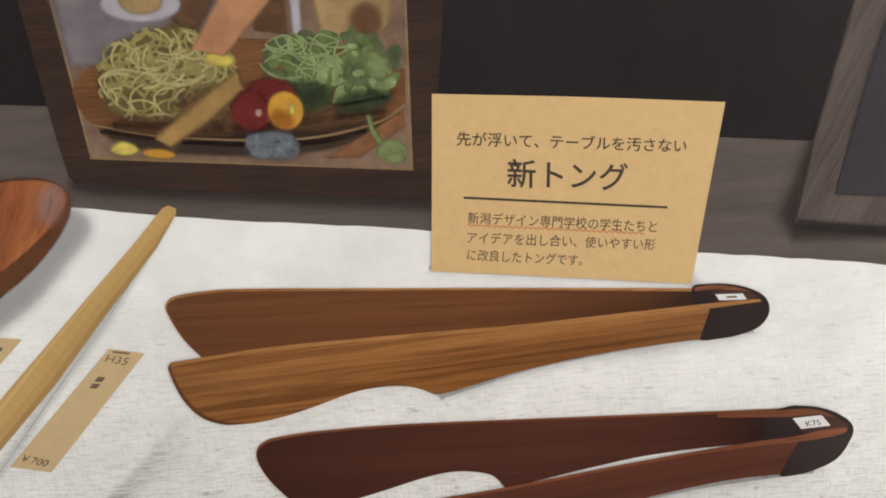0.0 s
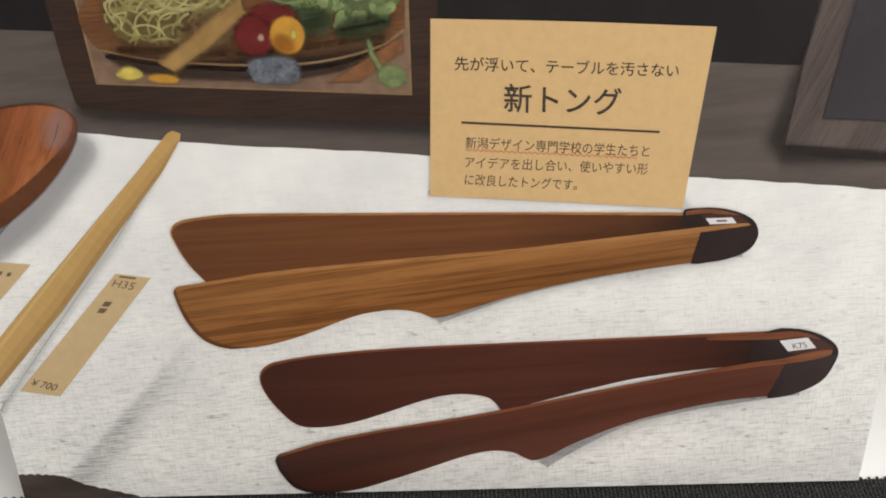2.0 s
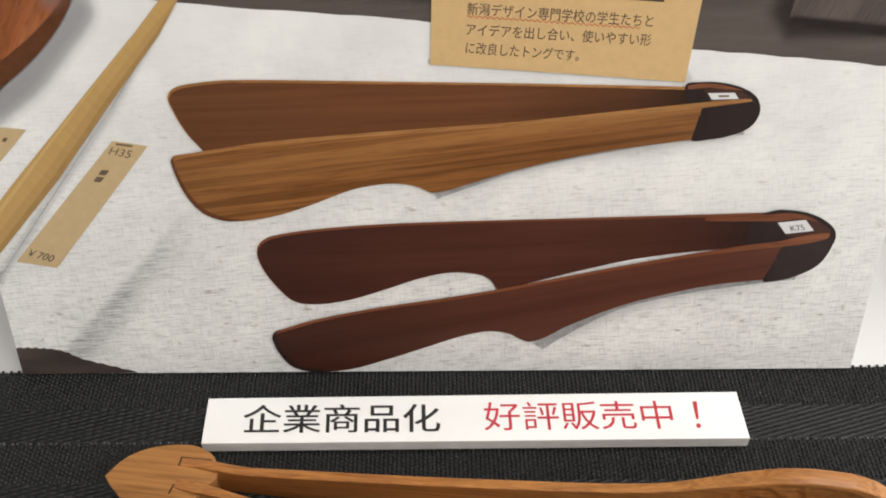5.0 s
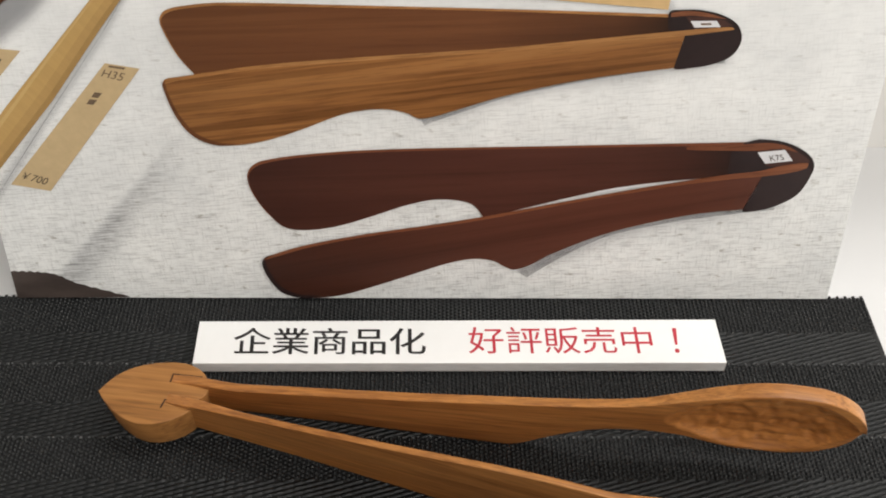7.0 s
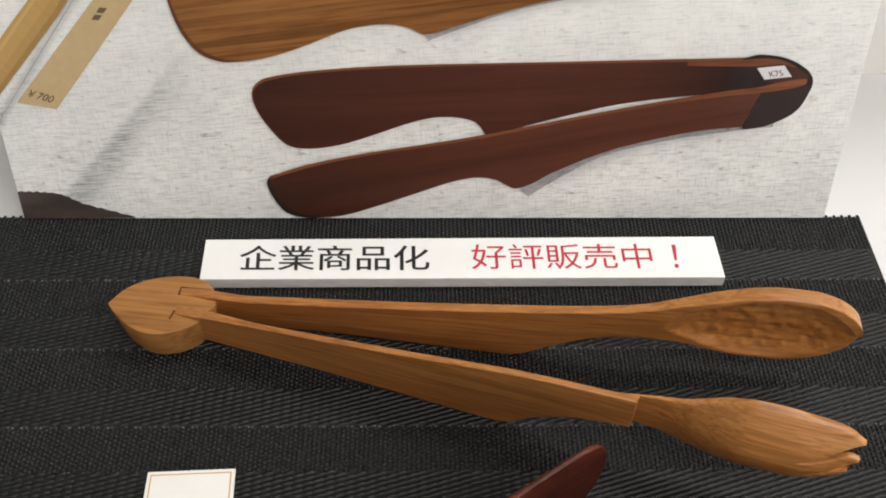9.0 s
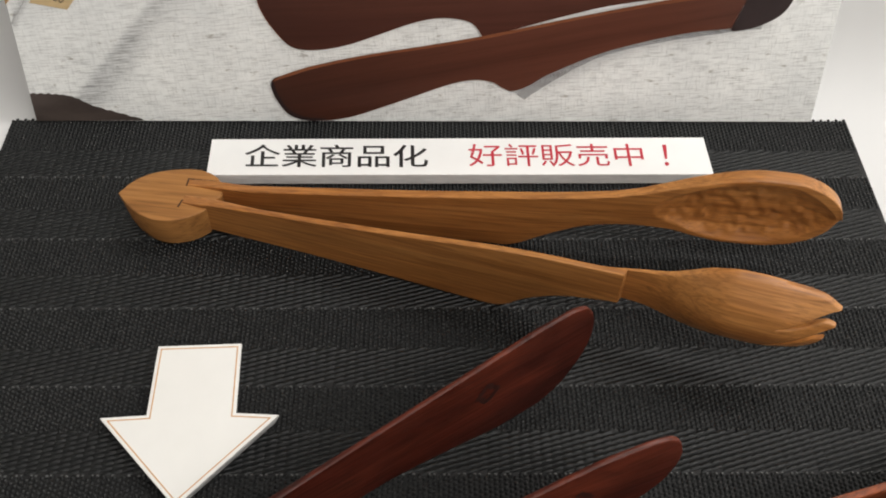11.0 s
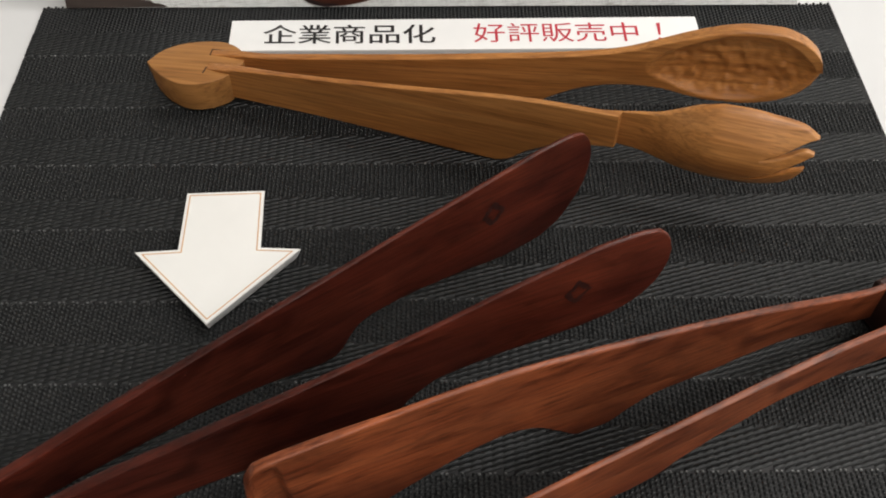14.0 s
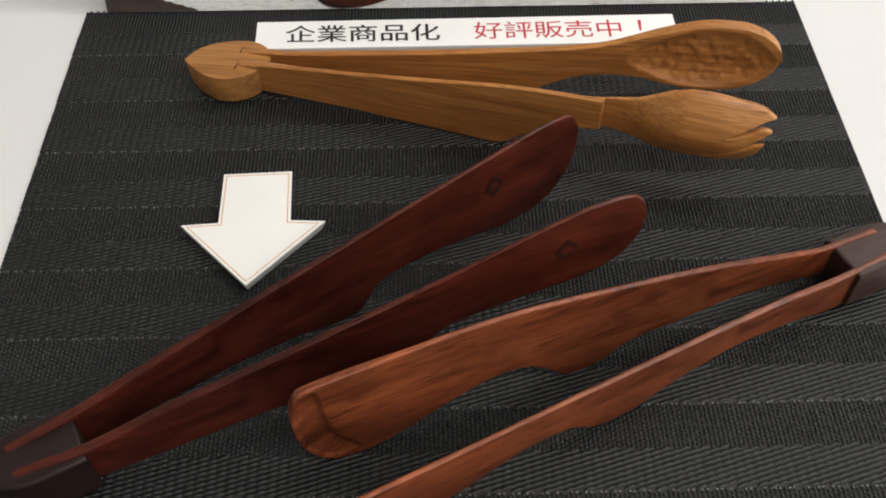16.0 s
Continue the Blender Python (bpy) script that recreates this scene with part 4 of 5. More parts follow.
soft("printed_server", [(-63.8, 181.6), (-54.0, 196), (-44, 210), (-34, 210), (-41.5, 194.2), (-55.2, 179.6)], S_SERVER, 0.90, 1.8, "printed wooden serving spoon")
soft("printed_server_edge", [(-66, 178), (-70, 200), (-56, 212), (-50, 205), (-63.2, 182.6)], S_BROWN, 0.60, 2.5)
rng = random.Random(7)


def strands_of(count, cx, cz, rx, rz, w, lift, k=10):
    bm = bmesh.new()
    for _ in range(count):
        a, q = rng.uniform(0, 2 * math.pi), math.sqrt(rng.random())
        x, z = cx + rx * q * math.cos(a), cz + rz * q * math.sin(a)
        r, a0, turn = rng.uniform(2.5, 9.0), rng.uniform(0, 6.3), rng.uniform(1.0, 2.8)
        pts = []
        for i in range(k):
            b = a0 + turn * i / (k - 1)
            px, pz = x + r * (math.cos(b) - math.cos(a0 + turn / 2)), z + 0.75 * r * (math.sin(b) - math.sin(a0 + turn / 2))
            e = math.hypot((px - cx) / (rx * 1.06), (pz - cz) / (rz * 1.06))
            if e > 1:
                px, pz = cx + (px - cx) / e, cz + (pz - cz) / e
            pts.append((px, pz))
        strip_faces(bm, pts, w * rng.uniform(0.8, 1.25), lift + rng.uniform(0, 0.02))
    return bm


soft("printed_pasta_shade", spline([(-69, 188), (-83, 183.5), (-90, 174.3), (-87.4, 165), (-78, 160.4), (-66, 160.6), (-56.7, 163.5), (-52, 174), (-57.6, 183), (-63, 187.2)], True, 4), S_PASTA_GAP, 0.72, 3.0)
tagged(part("printed_pasta", strands_of(120, -71, 173.5, 18.5, 13.2, 0.75, 0.76), P_PASTA, panel, "printed heap of green pasta", PANEL, False), "printed heap of green pasta", kind="stuff")
tagged(part("printed_pasta", strands_of(44, -71.5, 174.5, 17, 12, 0.6, 0.80), P_PASTA_LIT, panel, "", PANEL, False), "printed heap of green pasta", kind="stuff")
soft("printed_stick", [(-52.8, 175.2), (-64, 166.8), (-77, 157), (-73, 154.6), (-62, 161.6), (-51.2, 170.6)], S_STRAW, 0.88, 2.6)


def leaves(count, cx, cz, rx, rz, size, lift):
    polys = []
    for _ in range(count):
        a, q = rng.uniform(0, 6.3), math.sqrt(rng.random())
        x, z = cx + rx * q * math.cos(a), cz + rz * q * math.sin(a)
        r, e = size * rng.uniform(0.5, 1.3), rng.uniform(0.3, 0.8)
        polys.append([(x + p * rng.uniform(0.8, 1.2), z + h * rng.uniform(0.8, 1.2)) for p, h in ellipse(0, 0, r, r * e, 9, rng.uniform(0, 180))])
    bm = bmesh.new()
    for i, poly in enumerate(polys):
        bm.faces.new([bm.verts.new((p * MM, -(lift + 0.0006 * i) * MM, h * MM)) for p, h in poly])
    return bm


tagged(part("printed_salad", leaves(70, -28, 174, 19, 11, 3.4, 0.72), P_LEAF_DARK, panel, "printed green salad leaves", PANEL, False), "printed green salad leaves", kind="stuff")
tagged(part("printed_salad", leaves(60, -27, 174.5, 18, 10.5, 2.2, 0.77), P_LEAF, panel, "", PANEL, False), "printed green salad leaves", kind="stuff")
tagged(part("printed_salad", leaves(44, -20, 173.5, 10, 8.5, 1.7, 0.81), P_LEAF_LIT, panel, "", PANEL, False), "printed green salad leaves", kind="stuff")
tagged(part("printed_salad", strands_of(34, -34, 178, 12, 7, 0.45, 0.84), P_LEAF_LIT, panel, "", PANEL, False), "printed green salad leaves", kind="stuff")
soft("printed_tomato", ellipse(-44.0, 168.4, 7.0, 5.0), S_RED, 0.90, 2.0)
soft("printed_tomato", ellipse(-49.6, 164.3, 5.3, 5.8), S_RED, 0.92, 1.6, "printed dark red tomato")
soft("printed_yellow_tomato", ellipse(-40.2, 164.3, 4.8, 5.3), S_YELLOW, 0.95, 1.2, "printed yellow tomato")
soft("printed_yellow_tomato_shade", ellipse(-41.4, 161.8, 3.2, 2.4, 24, -30), S_ORANGE, 0.965, 3.0)
soft("printed_sheen", ellipse(-47.6, 163.8, 0.8, 1.0, 12), S_SHEEN, 0.98, 1.0)
soft("printed_sheen", ellipse(-38.4, 164.6, 0.9, 1.4, 12), S_LEMON, 0.98, 1.2)
soft("printed_glass_base", spline([(-51.6, 157.0), (-46, 158.2), (-38.8, 157.2), (-37.8, 151.6), (-44, 150.4), (-51, 151.6)], True, 4), S_GLASS, 0.92, 1.8, "printed blue-grey glass foot")
soft("printed_garnish", spline([(-89.6, 154), (-86.5, 156.2), (-83, 155.2), (-82.2, 153.6), (-86, 152.4)], True, 4), S_LEMON, 0.86, 1.6)
soft("printed_garnish", ellipse(-76.4, 152.6, 4.4, 1.3, 14, -6), S_YELLOW, 0.86, 1.6)
soft("printed_garnish", ellipse(-56.6, 178.8, 3.8, 1.9, 14, -8), S_LEMON, 0.89, 1.8)
soft("printed_garnish", spline([(-16, 151.6), (-13, 155.4), (-8, 153.6), (-7.6, 149.6), (-12, 148.6)], True, 4), S_LEAF, 0.87, 2.2)
soft("printed_garnish", ribbon([(-14.6, 154), (-17.0, 158.6), (-17.8, 162.6)], 1.8, 1.2), S_LEAF, 0.86, 1.2)
soft("printed_plate_shade", ellipse(-70, 160.4, 19, 2.6, 30, -3), S_BROWN, 0.83, 4.0)
soft("printed_plate_shade", ellipse(-28, 161.8, 16, 2.8, 30, 6), S_BROWN, 0.835, 4.0)
soft("printed_salad_shade", ellipse(-36, 168, 8, 4.0, 24, 10), S_LEAF_DARK, 0.87, 5.0)
soft("printed_salad_shade", ellipse(-19, 166.5, 8, 3.0, 24, 10), S_LEAF_DARK, 0.87, 4.5)
soft("printed_salad_light", ellipse(-15, 176.5, 3.2, 5.0, 20, 30), S_LEAF, 0.875, 4.0)
soft("printed_pasta_shadow", ellipse(-62, 166, 8, 5.0, 24, 20), S_BROWN, 0.865, 7.0)
soft("printed_jar", [(-47, 210), (-46.6, 186), (-38, 185), (-37.6, 210)], S_BROWN, 0.69, 2.0)
soft("printed_jar", spline([(-29.7, 210), (-29.4, 187), (-26, 183.6), (-14, 184), (-11, 188), (-10.8, 210)], True, 4), S_TAN, 0.70, 2.4, "printed amber glass jar")
soft("printed_jar_shade", ellipse(-17, 188, 4.0, 4.6), S_BROWN, 0.705, 4.0)
soft("printed_candle", [(-36.6, 210), (-36.4, 185.2), (-34.2, 185.0), (-34.0, 210)], S_LAV, 0.71, 1.2)
soft("printed_saucer", ellipse(-75.5, 193.6, 10.4, 4.6), S_LAV, 0.62, 1.6, "printed white saucer")
soft("printed_cup", spline([(-81, 199), (-80.6, 193.0), (-76, 191.0), (-70.4, 192.6), (-70, 199), (-75, 201)], True, 4), S_TAN, 0.64, 1.6)
# the second, grey frame
soft("printed_frame_shadow", [(104.0, 122), (99.0, 130), (104, 150), (112, 168), (118, 150), (W, 122)], S_CAST, 0.24, 7.0)
soft("printed_grey_frame", [(111.0, 191.1), (105.8, 152.4), (103.9, 127.9), (W + 8, 123.4), (W + 8, PANEL_H - 40), (124, PANEL_H - 40)], soft_ink("soft_print_grey_frame", None, 1.0, base=P_GREYFRAME), 0.30, 1.8, "printed grey wooden frame")
soft("printed_grey_frame_edge", [(104.6, 128.6), (W + 8, 124.2), (W + 8, 121.6), (104.8, 125.8)], S_CAST, 0.33, 1.6)
soft("printed_frame_inside", [(121.0, 192), (117.6, 170), (113.8, 136.2), (W + 8, 134.0), (W + 8, PANEL_H - 50), (133, PANEL_H - 50)], soft_ink("soft_print_frame_inside", None, 1.0, base=P_INSIDE), 0.36, 1.8)

# bowl, stick and price tags on the cloth
soft("printed_soft_shadow", spline([(-146, 108), (-128, 118), (-112, 132), (-105, 137), (-100, 134), (-100, 129), (-108.5, 119), (-122, 105), (-146, 91)], True, 5), S_BOWL_SHADE, 0.30, 6.0)
bowl = spline([(-W, 138), (-138, 142.6), (-124, 145.2), (-113, 146), (-106, 144.2), (-103.7, 140), (-105.4, 133.6), (-111.5, 125), (-120.5, 116), (-132, 107.4), (-W, 98), (-W, 98)], True, 6)
soft("printed_bowl_side", bowl, soft_ink("soft_print_bowl_side", (0.11, 0.04, 0.016), 1.0, 0.2, 200), 0.42, 0.9, "printed reddish wooden bowl")
soft("printed_bowl", spline([(-W, 138.4), (-138, 142.2), (-124, 144.8), (-113, 145.5), (-106.5, 143.8), (-104.6, 140), (-107.5, 134.6), (-115, 127.2), (-124, 120), (-135, 112.6), (-W, 105), (-W, 105)], True, 6), soft_ink("soft_print_bowl_wood", (0.26, 0.078, 0.027), 1.0, 0.4, 60, P_BOWL), 0.48, 0.8)
soft("printed_bowl_light", ellipse(-138, 120, 12, 7, 30, 40), S_AMBER, 0.52, 6.0)
soft("printed_bowl_sheen", ellipse(-141, 131, 5.0, 7.5, 24, -30), S_MAUVE, 0.55, 7.0)
soft("printed_bowl_sheen", ellipse(-109.6, 138.2, 3.4, 6.4, 24, -24), S_MAUVE, 0.56, 5.4)
soft("printed_stick_shadow", [(-76, 132.0), (-100, 102.4), (-125, 71.6), (-146, 44.4), (-147.5, 38), (-124, 68), (-99, 99)], S_SHADE, 0.42, 3.0)
ink("printed_bamboo_stick", [[(-78.0, 136.2), (-76.2, 137.0), (-74.0, 136.0), (-74.4, 134.2), (-81.3, 123.9), (-99.8, 102.0), (-119.9, 77.4), (-W, 46.2), (-W, 60.9), (-134.7, 76.0), (-119.3, 92.1), (-101.7, 110.7), (-87.9, 125.1)]], P_BAMBOO, 0.54, "printed bamboo stick")
ink("printed_stick_side", [[(-74.6, 134.4), (-81.3, 123.9), (-99.8, 102.0), (-119.9, 77.4), (-W, 46.2), (-W, 52.4), (-122.0, 81.6), (-102.0, 105.4), (-83.6, 125.6)]], P_BAMBOO_SIDE, 0.60)
ink("printed_stick_side", [[(-74.6, 134.4), (-81.3, 123.9), (-99.8, 102.0), (-119.9, 77.4), (-W, 46.2), (-W, 48.6), (-120.9, 79.0), (-100.8, 103.4), (-82.2, 124.4)]], P_BAMBOO_DARK, 0.61)
ink("printed_stick_sheen", [[(-78.0, 135.0), (-102.8, 108.4), (-120.8, 88.4), (-W, 57.0), (-W, 59.0), (-120.2, 90.4), (-102.2, 109.6)]], P_BAMBOO_LIT, 0.62)
ink("printed_price_tag", [[(-100.9, 90.2), (-90.2, 88.4), (-127.3, 44.3), (-140.3, 46.8)]], P_KRAFT_TAG, 0.42, "printed kraft paper price tag")
ink("printed_price_tag", [[(-W, 96.4), (-126.7, 94.1), (-140, 80.6), (-W, 82)]], P_KRAFT_TAG, 0.42, "printed kraft paper price tag")
for k in range(3):
    ink("printed_tag_bars", [[(-139.6 + 2.7 * k, 92.6 - 0.5 * k), (-138.4 + 2.7 * k, 92.4 - 0.5 * k), (-139.4 + 2.7 * k, 91.1 - 0.5 * k), (-140.6 + 2.7 * k, 91.3 - 0.5 * k)]], P_TEXT_SOFT, 0.5)
lettering("printed_tag_text", "H35", [(-101.3, 88.2), (-102.9, 85.8), (-94.9, 86.8), (-96.6, 84.2)], P_TEXT_SOFT, panel, PANEL, 0.5, True)
lettering("printed_tag_text", "￥700", [(-134.6, 51.6), (-136.6, 49.2), (-126.6, 49.2), (-128.6, 46.6)], P_TEXT, panel, PANEL, 0.5, True)
bars = []
for x0, z0 in ((-104.6, 79.6), (-106.6, 77.2)):
    bars.append([(x0 - 1.3, z0 + 0.8), (x0 + 1.1, z0 + 0.5), (x0 - 0.5, z0 - 1.2), (x0 - 2.7, z0 - 0.9)])
bars.append([(-99.6, 89.5), (-94.6, 88.7), (-95.1, 88.1), (-100.1, 88.9)])
ink("printed_tag_bars", bars, P_TEXT_SOFT, 0.5)

# the kraft card with its lettering
card = spline([(-0.2, 168), (-0.2, 168), (40, 166.3), (79.9, 164), (79.9, 164), (78.6, 148), (75.5, 108.4), (75.5, 108.4), (36, 111.6), (-1.7, 114.4), (-1.7, 114.4), (-0.9, 140)], True, 4)
soft("printed_card_shadow", [(-2.4, 114.6), (36, 111.2), (76, 107.8), (77.6, 109.4), (76, 112), (36, 114), (-1, 117)], S_SHADE, 0.36, 3.0)
card_ob = ink("printed_card", [card], P_KRAFT, 0.48, "printed kraft paper card with dark lettering")
lettering("printed_card_text", "先が浮いて、テーブルを汚さない", [(6.4, 157.3), (6.3, 153.1), (70.3, 153.7), (70.4, 149.6)], P_TEXT, card_ob, PANEL, 0.56, True, 0.006)
lettering("printed_card_title", "新トング", [(20.4, 149.0), (20.4, 140.4), (54.4, 146.9), (54.5, 138.5)], P_TEXT, card_ob, PANEL, 0.56, True, 0.010)
ink("printed_card_rule", [[(8.1, 137.9), (66.4, 133.6), (66.4, 132.9), (8.1, 137.2)]], P_TEXT, 0.56)
lettering("printed_card_text", "新潟デザイン専門学校の学生たちと", [(9.3, 133.2), (9.2, 129.5), (63.9, 129.2), (63.8, 125.4)], P_TEXT_SOFT, card_ob, PANEL, 0.56, True, 0.004)
lettering("printed_card_text", "アイデアを出し合い、使いやすい形", [(9.2, 127.0), (8.9, 123.3), (63.9, 123.5), (63.8, 119.7)], P_TEXT_SOFT, card_ob, PANEL, 0.56, True, 0.004)
lettering("printed_card_text", "に改良したトングです。", [(9.2, 121.5), (8.8, 117.7), (42.9, 118.8), (42.7, 115.2)], P_TEXT_SOFT, card_ob, PANEL, 0.56, True, 0.004)
wave = [(9.2 + 51 * i / 120, 129.0 - 3.75 * i / 120 + (0.35 if i % 4 < 2 else -0.1) - (0.2 if i % 2 else 0)) for i in range(121)]
bm = bmesh.new()
strip_faces(bm, wave, 0.28, 0.56)
part("printed_squiggle", bm, P_REDLINE, card_ob, "red wavy underline", PANEL, False)

# printed walnut tongs
soft("printed_tongs_shadow", spline([(-2, 71.0), (8, 71.6), (24, 77), (44, 82), (80, 87.6), (96, 91), (96, 94), (70, 91), (30, 83), (8, 75.4)], True, 5), S_SHADE, 0.14, 6.0)
ink("printed_tong_arm", [spline([(-81.6, 104.5), (-79.6, 107.3), (-74, 108.8), (-62, 109.9), (-28, 109.4), (24, 108.4), (78, 107.0), (78, 107.0), (78, 100.0), (78, 100.0), (24, 94.4), (-20, 90.4), (-72.8, 86.4), (-72.8, 86.4), (-77.6, 93), (-80.8, 100.5)], True, 5)], P_WALNUT_EDGE, 0.60, "printed brown walnut tong arm")
ink("printed_tong_arm", [spline([(-81.2, 104.2), (-79, 106.6), (-73.6, 108.0), (-62, 109.0), (-28, 108.6), (24, 107.7), (78, 106.0), (78, 106.0), (78, 100.0), (78, 100.0), (24, 94.4), (-20, 90.4), (-72.8, 86.4), (-72.8, 86.4), (-77.3, 93), (-80.4, 100.5)], True, 5)], P_WALNUT_IN, 0.64)
block = spline([(76.0, 107.8), (80, 108.5), (86, 108.4), (92.8, 106.8), (98, 103.6), (99.8, 98.8), (97.6, 93.8), (91.5, 90.8), (85, 89.6), (79.9, 89.3), (79.2, 92), (81.4, 99.5), (76.2, 102.4), (76.2, 102.4)], True, 5)
ink("printed_tong_block", [block], P_DARKBLOCK, 0.68, "printed dark tong end block")
ink("printed_block_top", [spline([(76.6, 107.4), (82, 108.1), (88, 107.4), (94, 105.6), (94, 105.6), (84, 106.6), (76.6, 106.2), (76.6, 106.2)], True, 4)], P_RED_EDGE, 0.72)
FRONT1 = [(-83.7, 82.5), (-82.6, 85), (-78.6, 85.7), (-54.1, 89.5), (-30.1, 91.8), (1.5, 94.2), (25.2, 95.9), (54.6, 99.1), (82, 101.6), (82, 101.6), (79.6, 89.6), (79.6, 89.6), (60, 87.0), (42, 83.7), (24, 79.2), (11, 75), (3, 72.4), (-1.7, 71.8), (-5.6, 73.6), (-11, 74.9), (-18, 74.8), (-27, 73), (-40, 67.8), (-50, 64.3), (-59, 62.3), (-68, 62), (-75.5, 65), (-80.5, 72)]
ink("printed_tong_arm", [spline(FRONT1, True, 5)], P_WALNUT, 0.76, "printed grained walnut tong arm")
ink("printed_arm_edge", [spline([(-83.4, 83.4), (-82.4, 85.1), (-78.6, 85.8), (-54.1, 89.6), (-30.1, 91.9), (1.5, 94.3), (25.2, 96), (54.6, 99.2), (81.4, 102), (96, 103.1), (97, 102.3), (97, 102.3), (82.8, 100.4), (54.7, 97.8), (25.3, 94.8), (1.5, 93.0), (-30, 90.7), (-54, 88.4), (-78.6, 84.6), (-82, 83.6)], True, 5)], P_WALNUT_EDGE, 0.80)
ink("printed_arm_end", [spline([(-83.7, 82.8), (-82.9, 84.4), (-82.2, 80), (-79.6, 72.6), (-75, 66.2), (-68, 62.9), (-62, 62.4), (-68.4, 61.8), (-75.7, 64.8), (-80.8, 72)], True, 5)], P_WALNUT_IN, 0.84)
ink("printed_block_top", [[(81.4, 106.2), (87.5, 106.4), (93.6, 105.2), (96.4, 103.4), (84.0, 102.3)]], P_DARKTOP, 0.73)
ink("printed_block_gap", [[(76.0, 105.6), (78.2, 106.2), (81.5, 106.0), (84.3, 102.2), (77.0, 101.2)]], P_DARKBLOCK, 0.74)
ink("printed_label", [[(82.8, 105.0), (91.0, 105.1), (92.5, 103.1), (84.3, 102.9)]], P_LABEL, 0.80)
ink("printed_label_bar", [[(86.0, 104.3), (89.2, 104.4), (89.6, 103.8), (86.4, 103.7)]], P_TEXT_SOFT, 0.86)

# printed red tongs
soft("printed_tongs_shadow", spline([(34, 11.6), (50, 17.4), (66, 24.6), (84, 30.6), (110, 36.0), (122, 39.6), (122, 41.5), (108, 40), (84, 36), (60, 29)], True, 5), S_SHADE, 0.15, 8.0)
ink("printed_tong_arm", [spline([(-59.9, 49.5), (-58.6, 53.4), (-54.5, 56.0), (-39, 58.6), (-13, 60.5), (43, 62.0), (112, 63.8), (112, 63.8), (116, 52), (116, 52), (78, 48.3), (55, 43.8), (20.9, 34.2), (20.9, 34.2), (17, 39.4), (11, 41.3), (3.5, 41.5), (-6, 39.3), (-18, 34.9), (-30, 30.9), (-41.4, 29.2), (-49, 30.5), (-54.6, 36.6), (-58.6, 43.7)], True, 5)], P_RED_EDGE, 0.60, "printed dark red tong arm")
ink("printed_tong_arm", [spline([(-59.6, 49.2), (-58.0, 52.8), (-54, 55.1), (-39, 57.7), (-13, 59.6), (43, 61.2), (112, 62.6), (112, 62.6), (116, 52), (116, 52), (78, 48.3), (55, 43.8), (20.9, 34.2), (20.9, 34.2), (17, 39.4), (11, 41.3), (3.5, 41.5), (-6, 39.3), (-18, 34.9), (-30, 30.9), (-41.4, 29.2), (-49, 30.5), (-54.3, 36.6), (-58.3, 43.7)], True, 5)], P_RED_IN, 0.64)
ink("printed_gap", [spline([(55.5, 43.9), (66, 46.4), (78, 48.2), (78, 48.2), (66, 45.5)], True, 4)], P_LABEL, 0.68)
ink("printed_tong_block", [spline([(106.4, 62.9), (109, 64.2), (112.5, 64.8), (121, 63.6), (128.2, 60.1), (131.6, 56.4), (131.9, 52.4), (128.5, 44.0), (120.7, 39.0), (113, 37.1), (110.6, 37.5), (113.6, 46), (113, 53), (108, 58), (108, 58)], True, 5)], P_DARKBLOCK, 0.72, "printed dark tong end block")
ink("printed_block_top", [spline([(111.8, 60.6), (121, 61.4), (126.4, 59.6), (130.2, 56.3), (120.8, 54.8), (115.4, 55.2)], True, 3)], P_DARKTOP, 0.73)
ink("printed_block_gap", [[(103, 60.4), (111.9, 60.5), (115.3, 55.2), (113.5, 52.8), (103, 51.2)]], P_DARKBLOCK, 0.735)
ink("printed_arm_edge", [spline([(88, 62.0), (100, 62.3), (107, 62.9), (114, 63.5), (119, 63.0), (123, 61.6), (125.4, 60), (119.5, 61.4), (111.6, 60.6), (100, 60.6), (88, 60.9)], True, 3)], P_RED_EDGE, 0.745)
ink("printed_block_front", [spline([(115.1, 50.9), (115.1, 50.9), (122.1, 52.2), (129.6, 54.3), (131.4, 53.6), (131.2, 50.4), (128.1, 44.3), (120.5, 39.3), (113, 37.4), (111, 38.6), (111, 38.6)], True, 3)], P_BLOCKFRONT, 0.82)
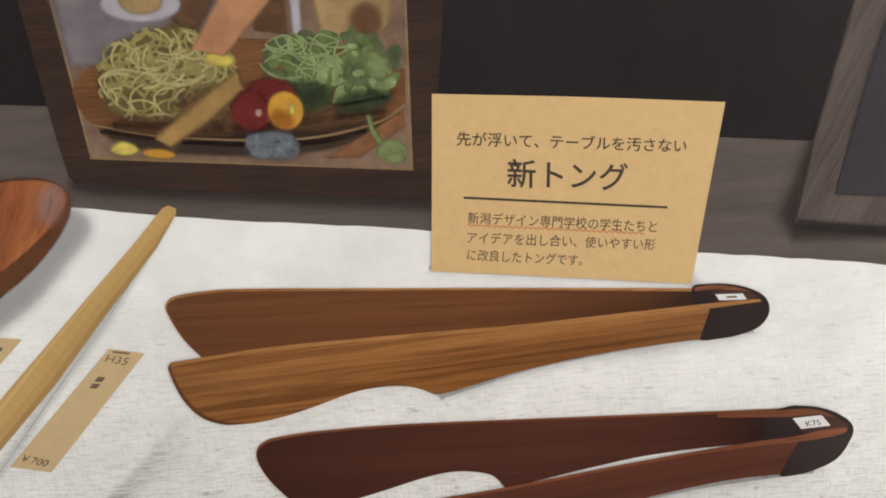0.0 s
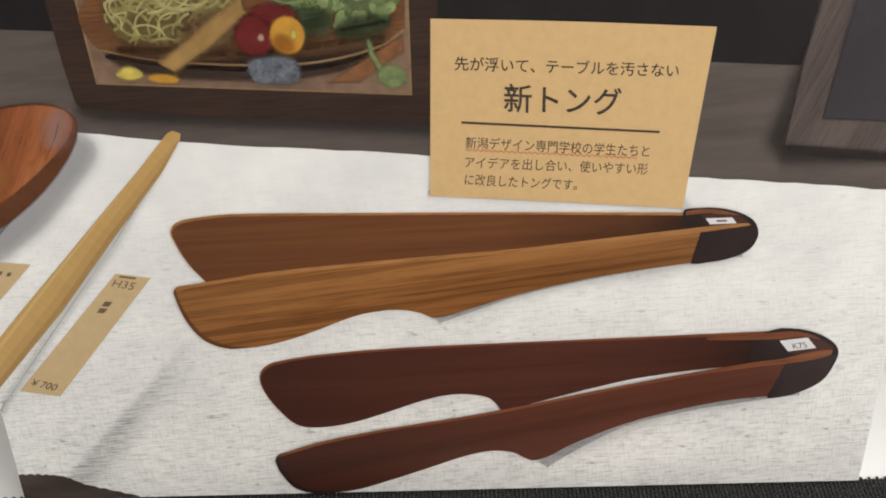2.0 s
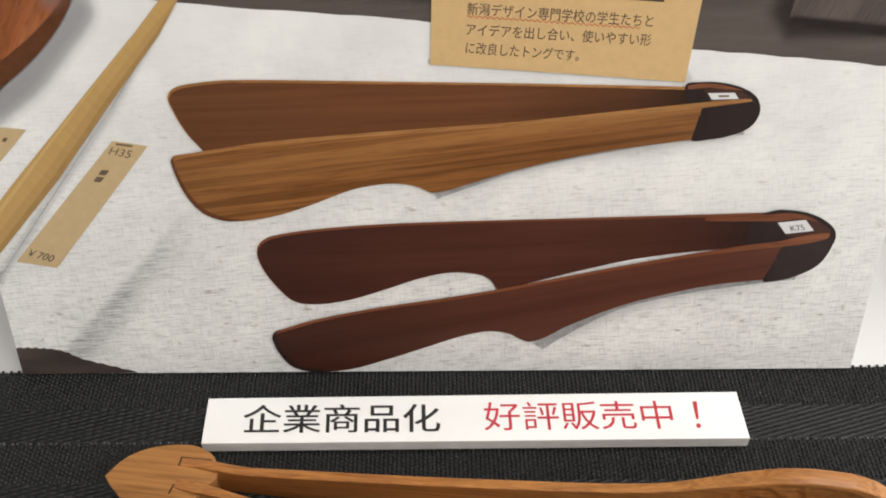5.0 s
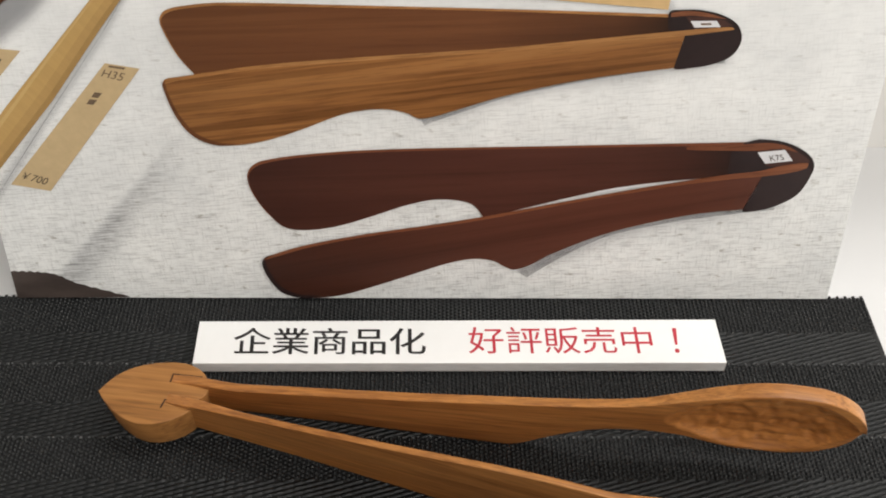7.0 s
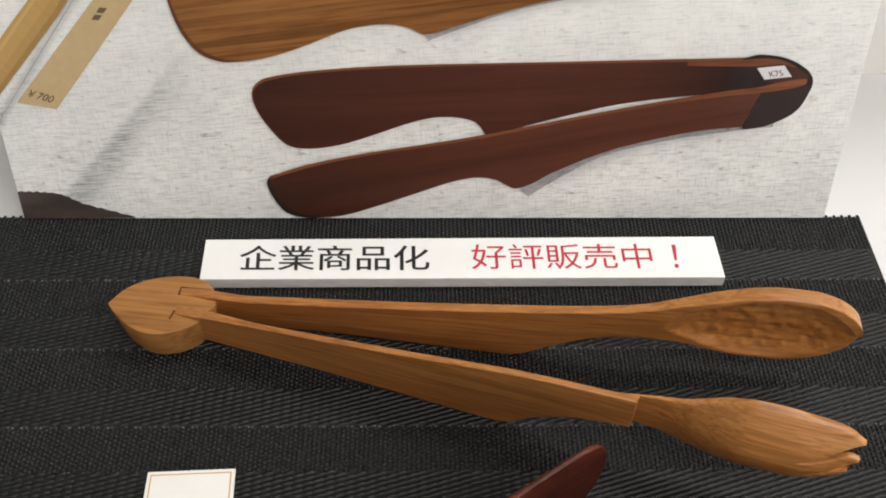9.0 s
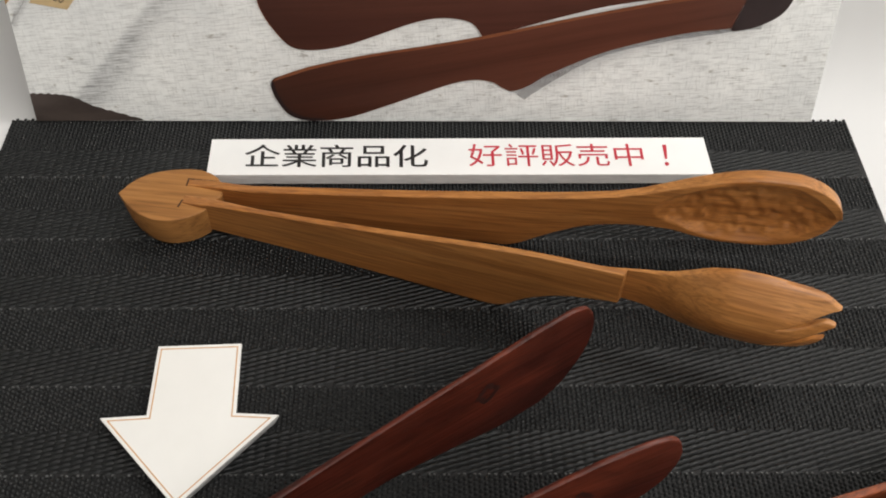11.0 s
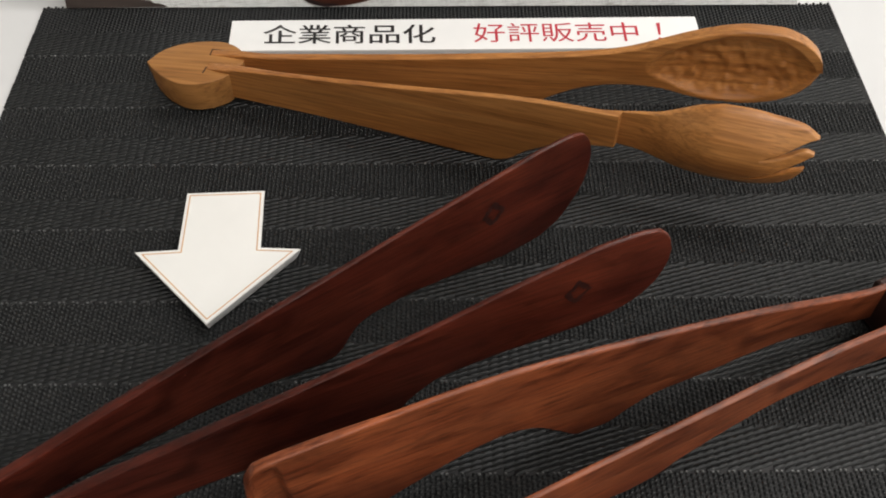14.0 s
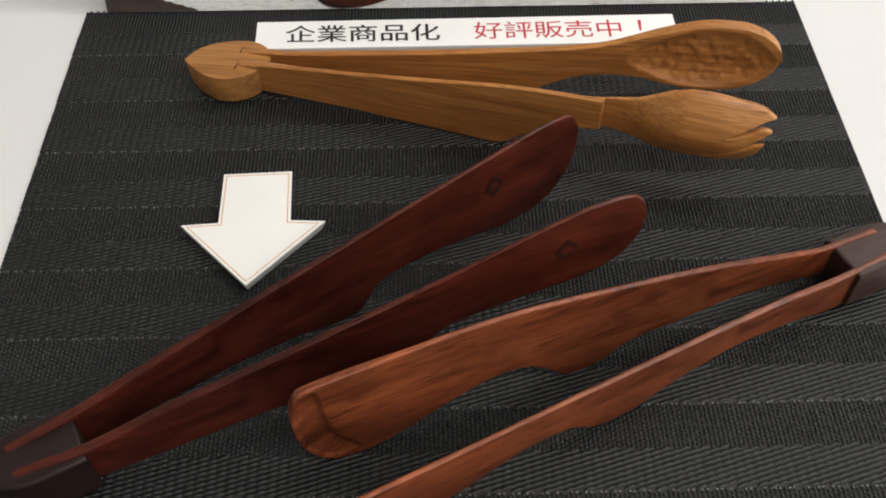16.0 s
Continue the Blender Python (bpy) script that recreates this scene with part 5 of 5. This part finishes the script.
FRONT2 = [(-57.9, 14.8), (-56.8, 17.8), (-53.0, 19.3), (-40.7, 23.3), (-20.7, 27.6), (0.9, 31.2), (20.5, 34.8), (52.5, 41.8), (77.8, 47.0), (102.7, 51.5), (115.8, 53.2), (115.8, 53.2), (110.6, 38.1), (110.6, 38.1), (97, 36.6), (83, 33.7), (64, 28.2), (45, 19.5), (38, 15), (32.2, 13), (28.6, 14.4), (25, 16.6), (18, 17.6), (9, 15.8), (-5, 10.6), (-19, 5.4), (-31, 1.6), (-43.5, 0.6), (-51.5, 3), (-56, 9.3)]
ink("printed_tong_arm", [spline(FRONT2, True, 5)], P_RED, 0.80, "printed dark red tong arm")
ink("printed_arm_edge", [spline([(-57, 17), (-53.0, 19.4), (-40.7, 23.4), (-20.7, 27.7), (0.9, 31.3), (20.5, 34.9), (52.5, 41.9), (77.8, 47.1), (102.7, 51.6), (113.4, 53.0), (120.8, 55.0), (129.6, 56.1), (129.4, 54.1), (122.1, 52.0), (114.4, 50.9), (102.3, 49.6), (77.8, 45.7), (52.5, 40.7), (20.5, 33.7), (0.9, 30.1), (-20.7, 26.6), (-40.7, 22.2), (-53.0, 18.2)], True, 5)], P_RED_EDGE, 0.84)
ink("printed_arm_end", [spline([(-57.9, 15.4), (-57, 17), (-55.6, 12), (-52, 5.6), (-46, 2.2), (-38, 1.5), (-43.5, 0.4), (-51.6, 2.8), (-56.2, 9.3)], True, 5)], P_DARKBLOCK, 0.86)
ink("printed_label", [[(111.8, 60.0), (120.9, 61.0), (124.3, 56.9), (115.1, 55.8)]], P_LABEL, 0.80)
lettering("printed_label_text", "K75", [(115.9, 58.8), (116.9, 56.7), (120.4, 59.3), (121.4, 57.3)], P_TEXT, panel, PANEL, 0.86, True)
# the dark table corner that peeps out under the cloth
corner = spline([(-W, 11.5), (-140, 11.3), (-132.8, 10.2), (-126, 6.6), (-116, 3.3), (-105.6, 0.0)], False, 6)
ink("printed_table_corner", [[(x, z + 0.3 * math.sin(2.3 * x)) for x, z in corner] + [(-W, 0)]], P_CORNER, 0.24, "printed dark table edge under the cloth")
